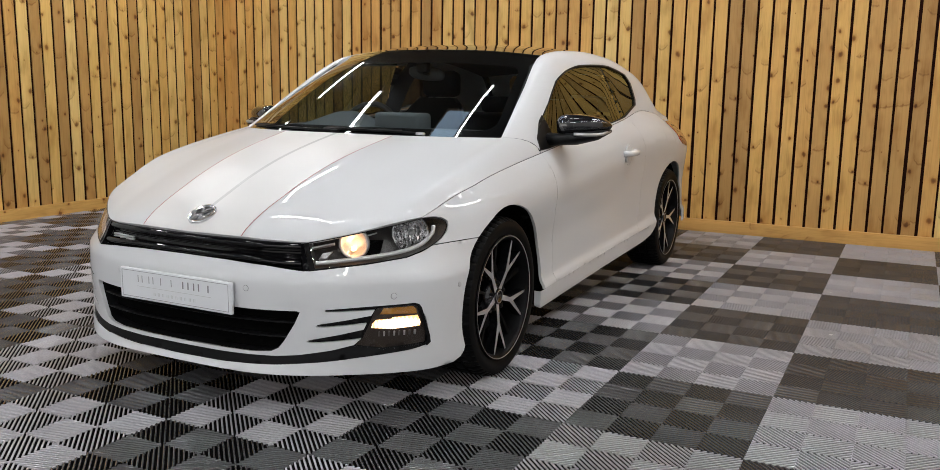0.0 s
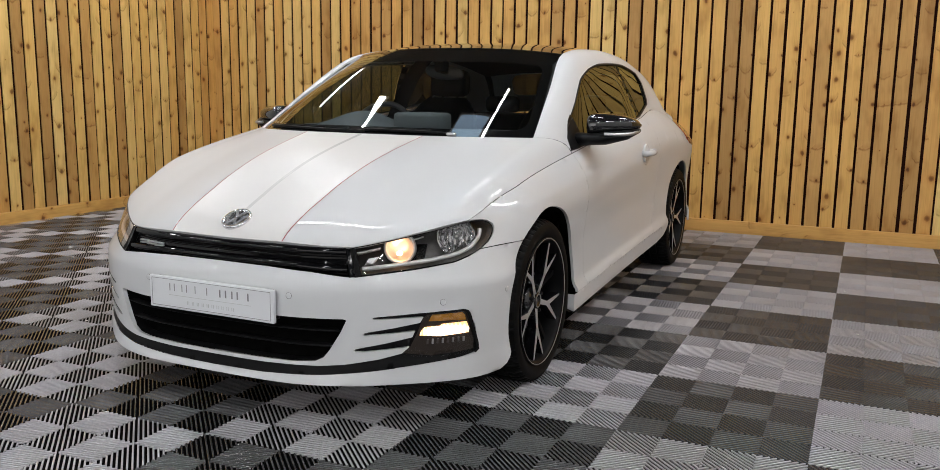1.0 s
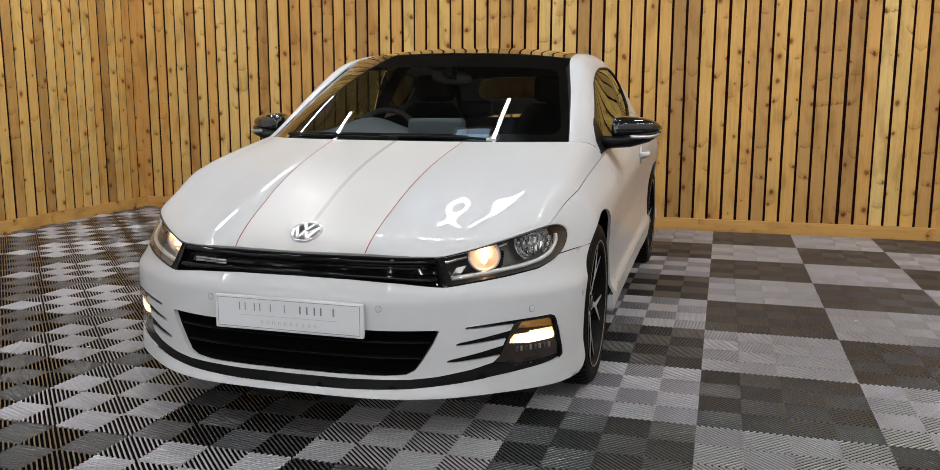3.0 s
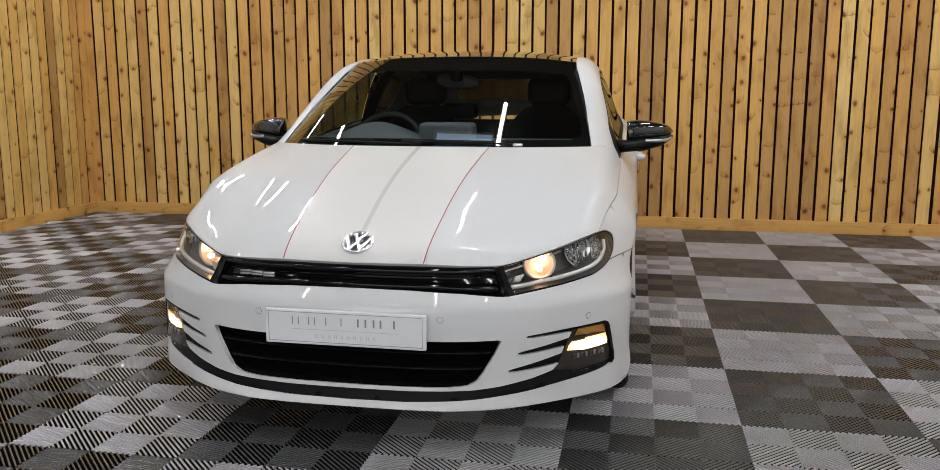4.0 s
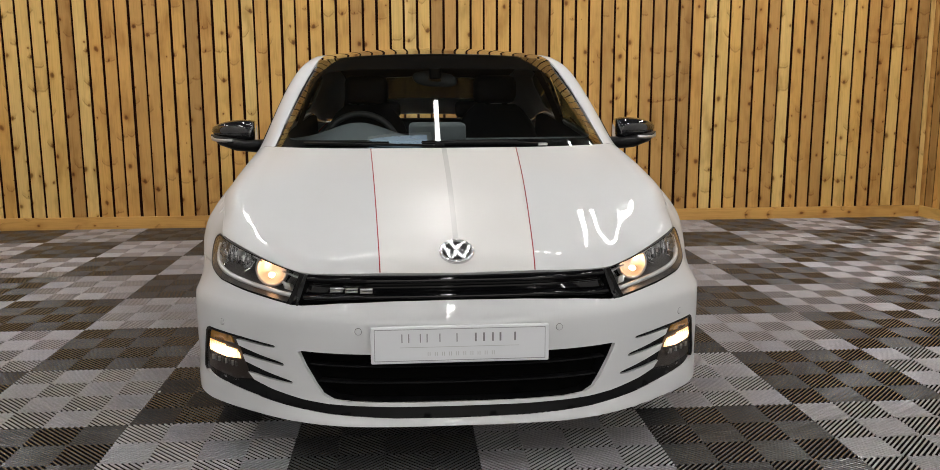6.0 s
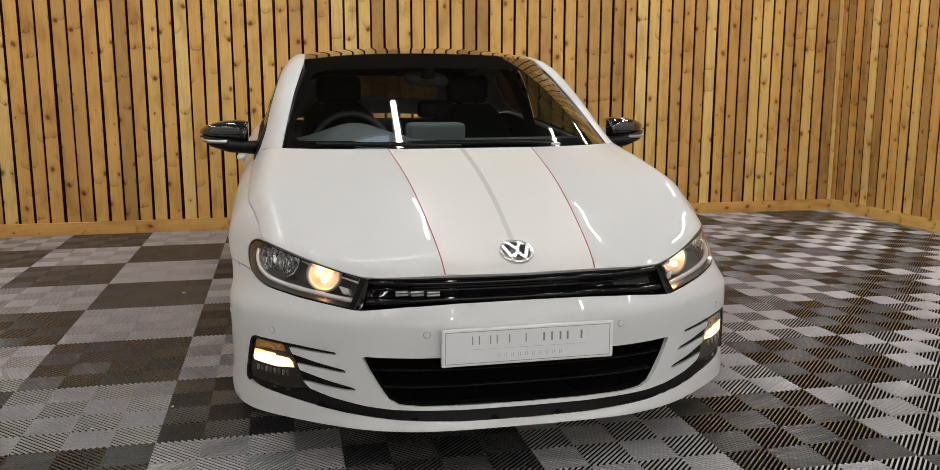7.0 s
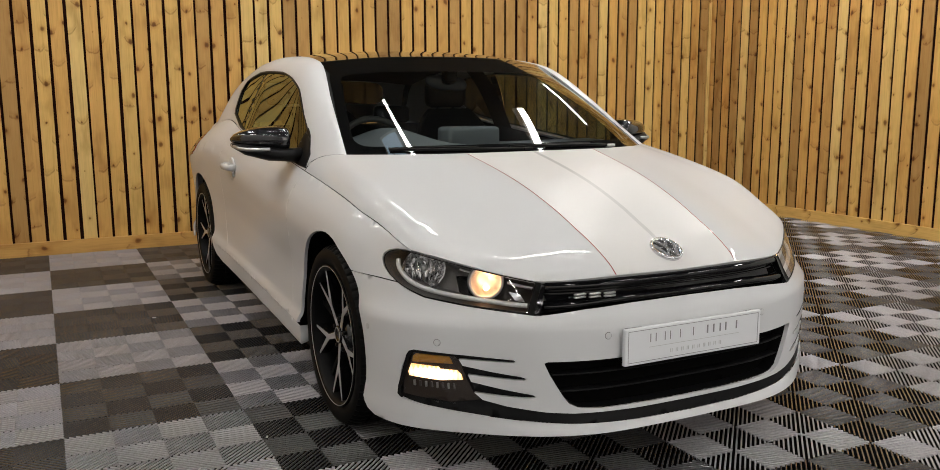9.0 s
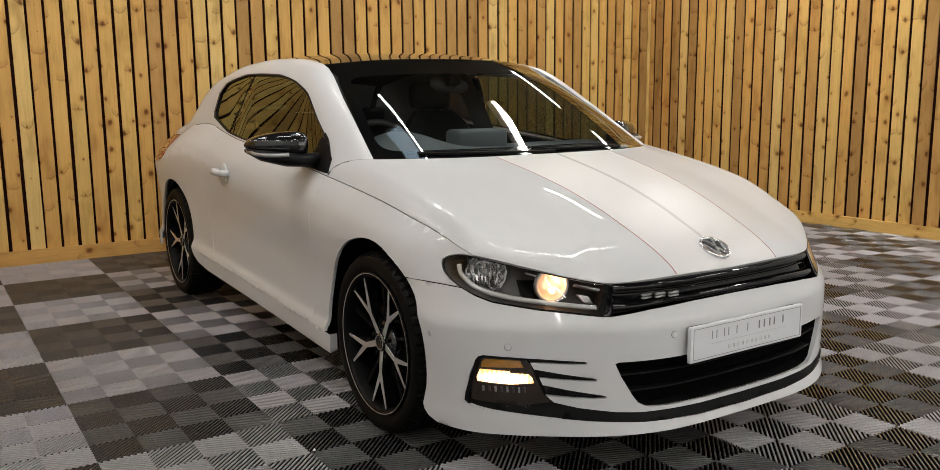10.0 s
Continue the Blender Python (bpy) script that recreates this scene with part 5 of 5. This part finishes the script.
for x, y, turn, size in ((2.01, 0.06, 0.4, 0.009), (-1.13, -1.27, 1.2, 0.008), (1.93, 1.02, 2.0, 0.010), (-1.38, -1.43, 0.7, 0.006), (-1.28, 0.60, 2.6, 0.010), (3.05, -0.05, 1.0, 0.007)):
    scrap(x, y, turn, size)

# ---- pieces of walls and floor ----
PITCH, WIDE = 0.114, 0.094


def slats():
    rng = random.Random(4)
    bm = boxed(-WIDE / 2, WIDE / 2, -0.007, 0.007, -CEIL / 2, CEIL / 2)
    bmesh.ops.bevel(bm, geom=[e for e in bm.edges if abs(e.verts[0].co.z - e.verts[1].co.z) > 1], offset=0.003, segments=1, affect="EDGES")
    me = bpy.data.meshes.new("slat")
    bm.to_mesh(me)
    bm.free()
    me.materials.append(SLAT)

    def one(parent, x, y, turn):
        ob = new("slat", me)
        ob.parent = parent
        ob.matrix_world = pose(x, y, CEIL / 2 - 0.001, rng.uniform(-0.05, 0.05), rng.uniform(-0.12, 0.12), turn + rng.uniform(-0.6, 0.6))
        return ob

    n = int((RIGHT - 0.05 + 4.31) / PITCH) + 1
    for i in range(n):
        one(wall_north, -4.31 + PITCH * i + rng.uniform(-0.002, 0.002), BACK + 0.014 + rng.uniform(-0.002, 0.002), 0)
    ob = one(wall_north, RIGHT - 0.024, BACK + 0.014, 0)
    ob.scale = (0.44, 1, 1)
    for wall, x, gap, step in ((wall_west, LEFT - 0.014, 0.334, 0.1144), (wall_east, RIGHT + 0.014, 1.152, 0.1168)):
        for i in range(math.ceil((SIDE_END - gap) / step), math.floor((BACK - gap) / step) + 1):
            one(wall, x, gap + (i + 0.5) * step + rng.uniform(-0.002, 0.002), 90)


slats()

TILE_X, TILE_Y, X0, Y0 = 0.607, 0.64, -1.753, 2.885


def clip(poly, nx, ny, d):
    out = []
    for (ax, ay), (bx, by) in zip(poly, poly[1:] + poly[:1]):
        da, db = nx * ax + ny * ay - d, nx * bx + ny * by - d
        if da <= 0:
            out.append((ax, ay))
        if (da < 0) != (db < 0) and da != db:
            t = da / (da - db)
            out.append((ax + (bx - ax) * t, ay + (by - ay) * t))
    return out


def tile_mesh(material, name):
    """One ribbed tile: four by four fields of slanting ribs that change direction from field to field."""
    verts, faces, round_top = [], [], []
    r, pitch = math.sqrt(0.5), 0.0150
    cx, cy = TILE_X / 4, TILE_Y / 4
    for i in range(4):
        for j in range(4):
            a = 1 if (i + j) % 2 else -1
            nx, ny = r, a * r
            x0, y0 = i * cx + 0.0002, j * cy + 0.0002
            sq = [(x0, y0), (x0 + cx - 0.0004, y0), (x0 + cx - 0.0004, y0 + cy - 0.0004), (x0, y0 + cy - 0.0004)]
            ds = [nx * p + ny * q for p, q in sq]
            k = math.ceil(min(ds) / pitch)
            while k * pitch < max(ds):
                c = k * pitch
                k += 1
                def strip(w):
                    return clip(clip(sq, nx, ny, c + w / 2), -nx, -ny, -(c - w / 2))
                top = strip(0.0018)
                if len(top) < 3:
                    continue
                b = len(verts)
                verts += [(p, q, 0.0) for p, q in top]
                faces.append(tuple(range(b, b + len(top))))
                round_top.append(True)
                for m in range(len(top)):
                    (px, py), (qx, qy) = top[m], top[(m + 1) % len(top)]
                    sd = nx * (px + qx) / 2 + ny * (py + qy) / 2 - c
                    if abs(nx * (px - qx) + ny * (py - qy)) < 1e-5 and abs(sd) > 0.0008:
                        o = 1 if sd > 0 else -1
                        u, v = b + m, b + (m + 1) % len(top)
                        # three facets of the rounded top, then a side that leans in below it
                        for off, deep, soft in ((0.0010, -0.0003, True), (0.0018, -0.0008, True), (0.0022, -0.0018, True), (0.0022, -0.0018, False), (0.0021, -0.0048, False), (-0.0004, -0.0072, False)):
                            e = len(verts)
                            verts += [(px + nx * off * o, py + ny * off * o, deep), (qx + nx * off * o, qy + ny * off * o, deep)]
                            if soft or deep < -0.003:
                                faces.append((u, e, e + 1, v))
                                round_top.append(soft)
                            u, v = e, e + 1
    me = bpy.data.meshes.new(name)
    me.from_pydata(verts, [], faces)
    me.polygons.foreach_set("use_smooth", round_top)
    me.materials.append(material)
    return me


def floor_tiles():
    meshes = [tile_mesh(BLACK_TILE, "black_tile"), tile_mesh(GREY_TILE, "grey_tile")]
    i0, i1 = math.floor((LEFT - X0) / TILE_X), math.ceil((RIGHT - X0) / TILE_X)
    for i in range(i0, i1):
        for j in range(-18, 1):
            ob = new("tile", meshes[(i + j + 1) % 2])
            ob.parent = floor
            ob.location = (X0 + i * TILE_X, Y0 + (j - 1) * TILE_Y, 0.0)


floor_tiles()
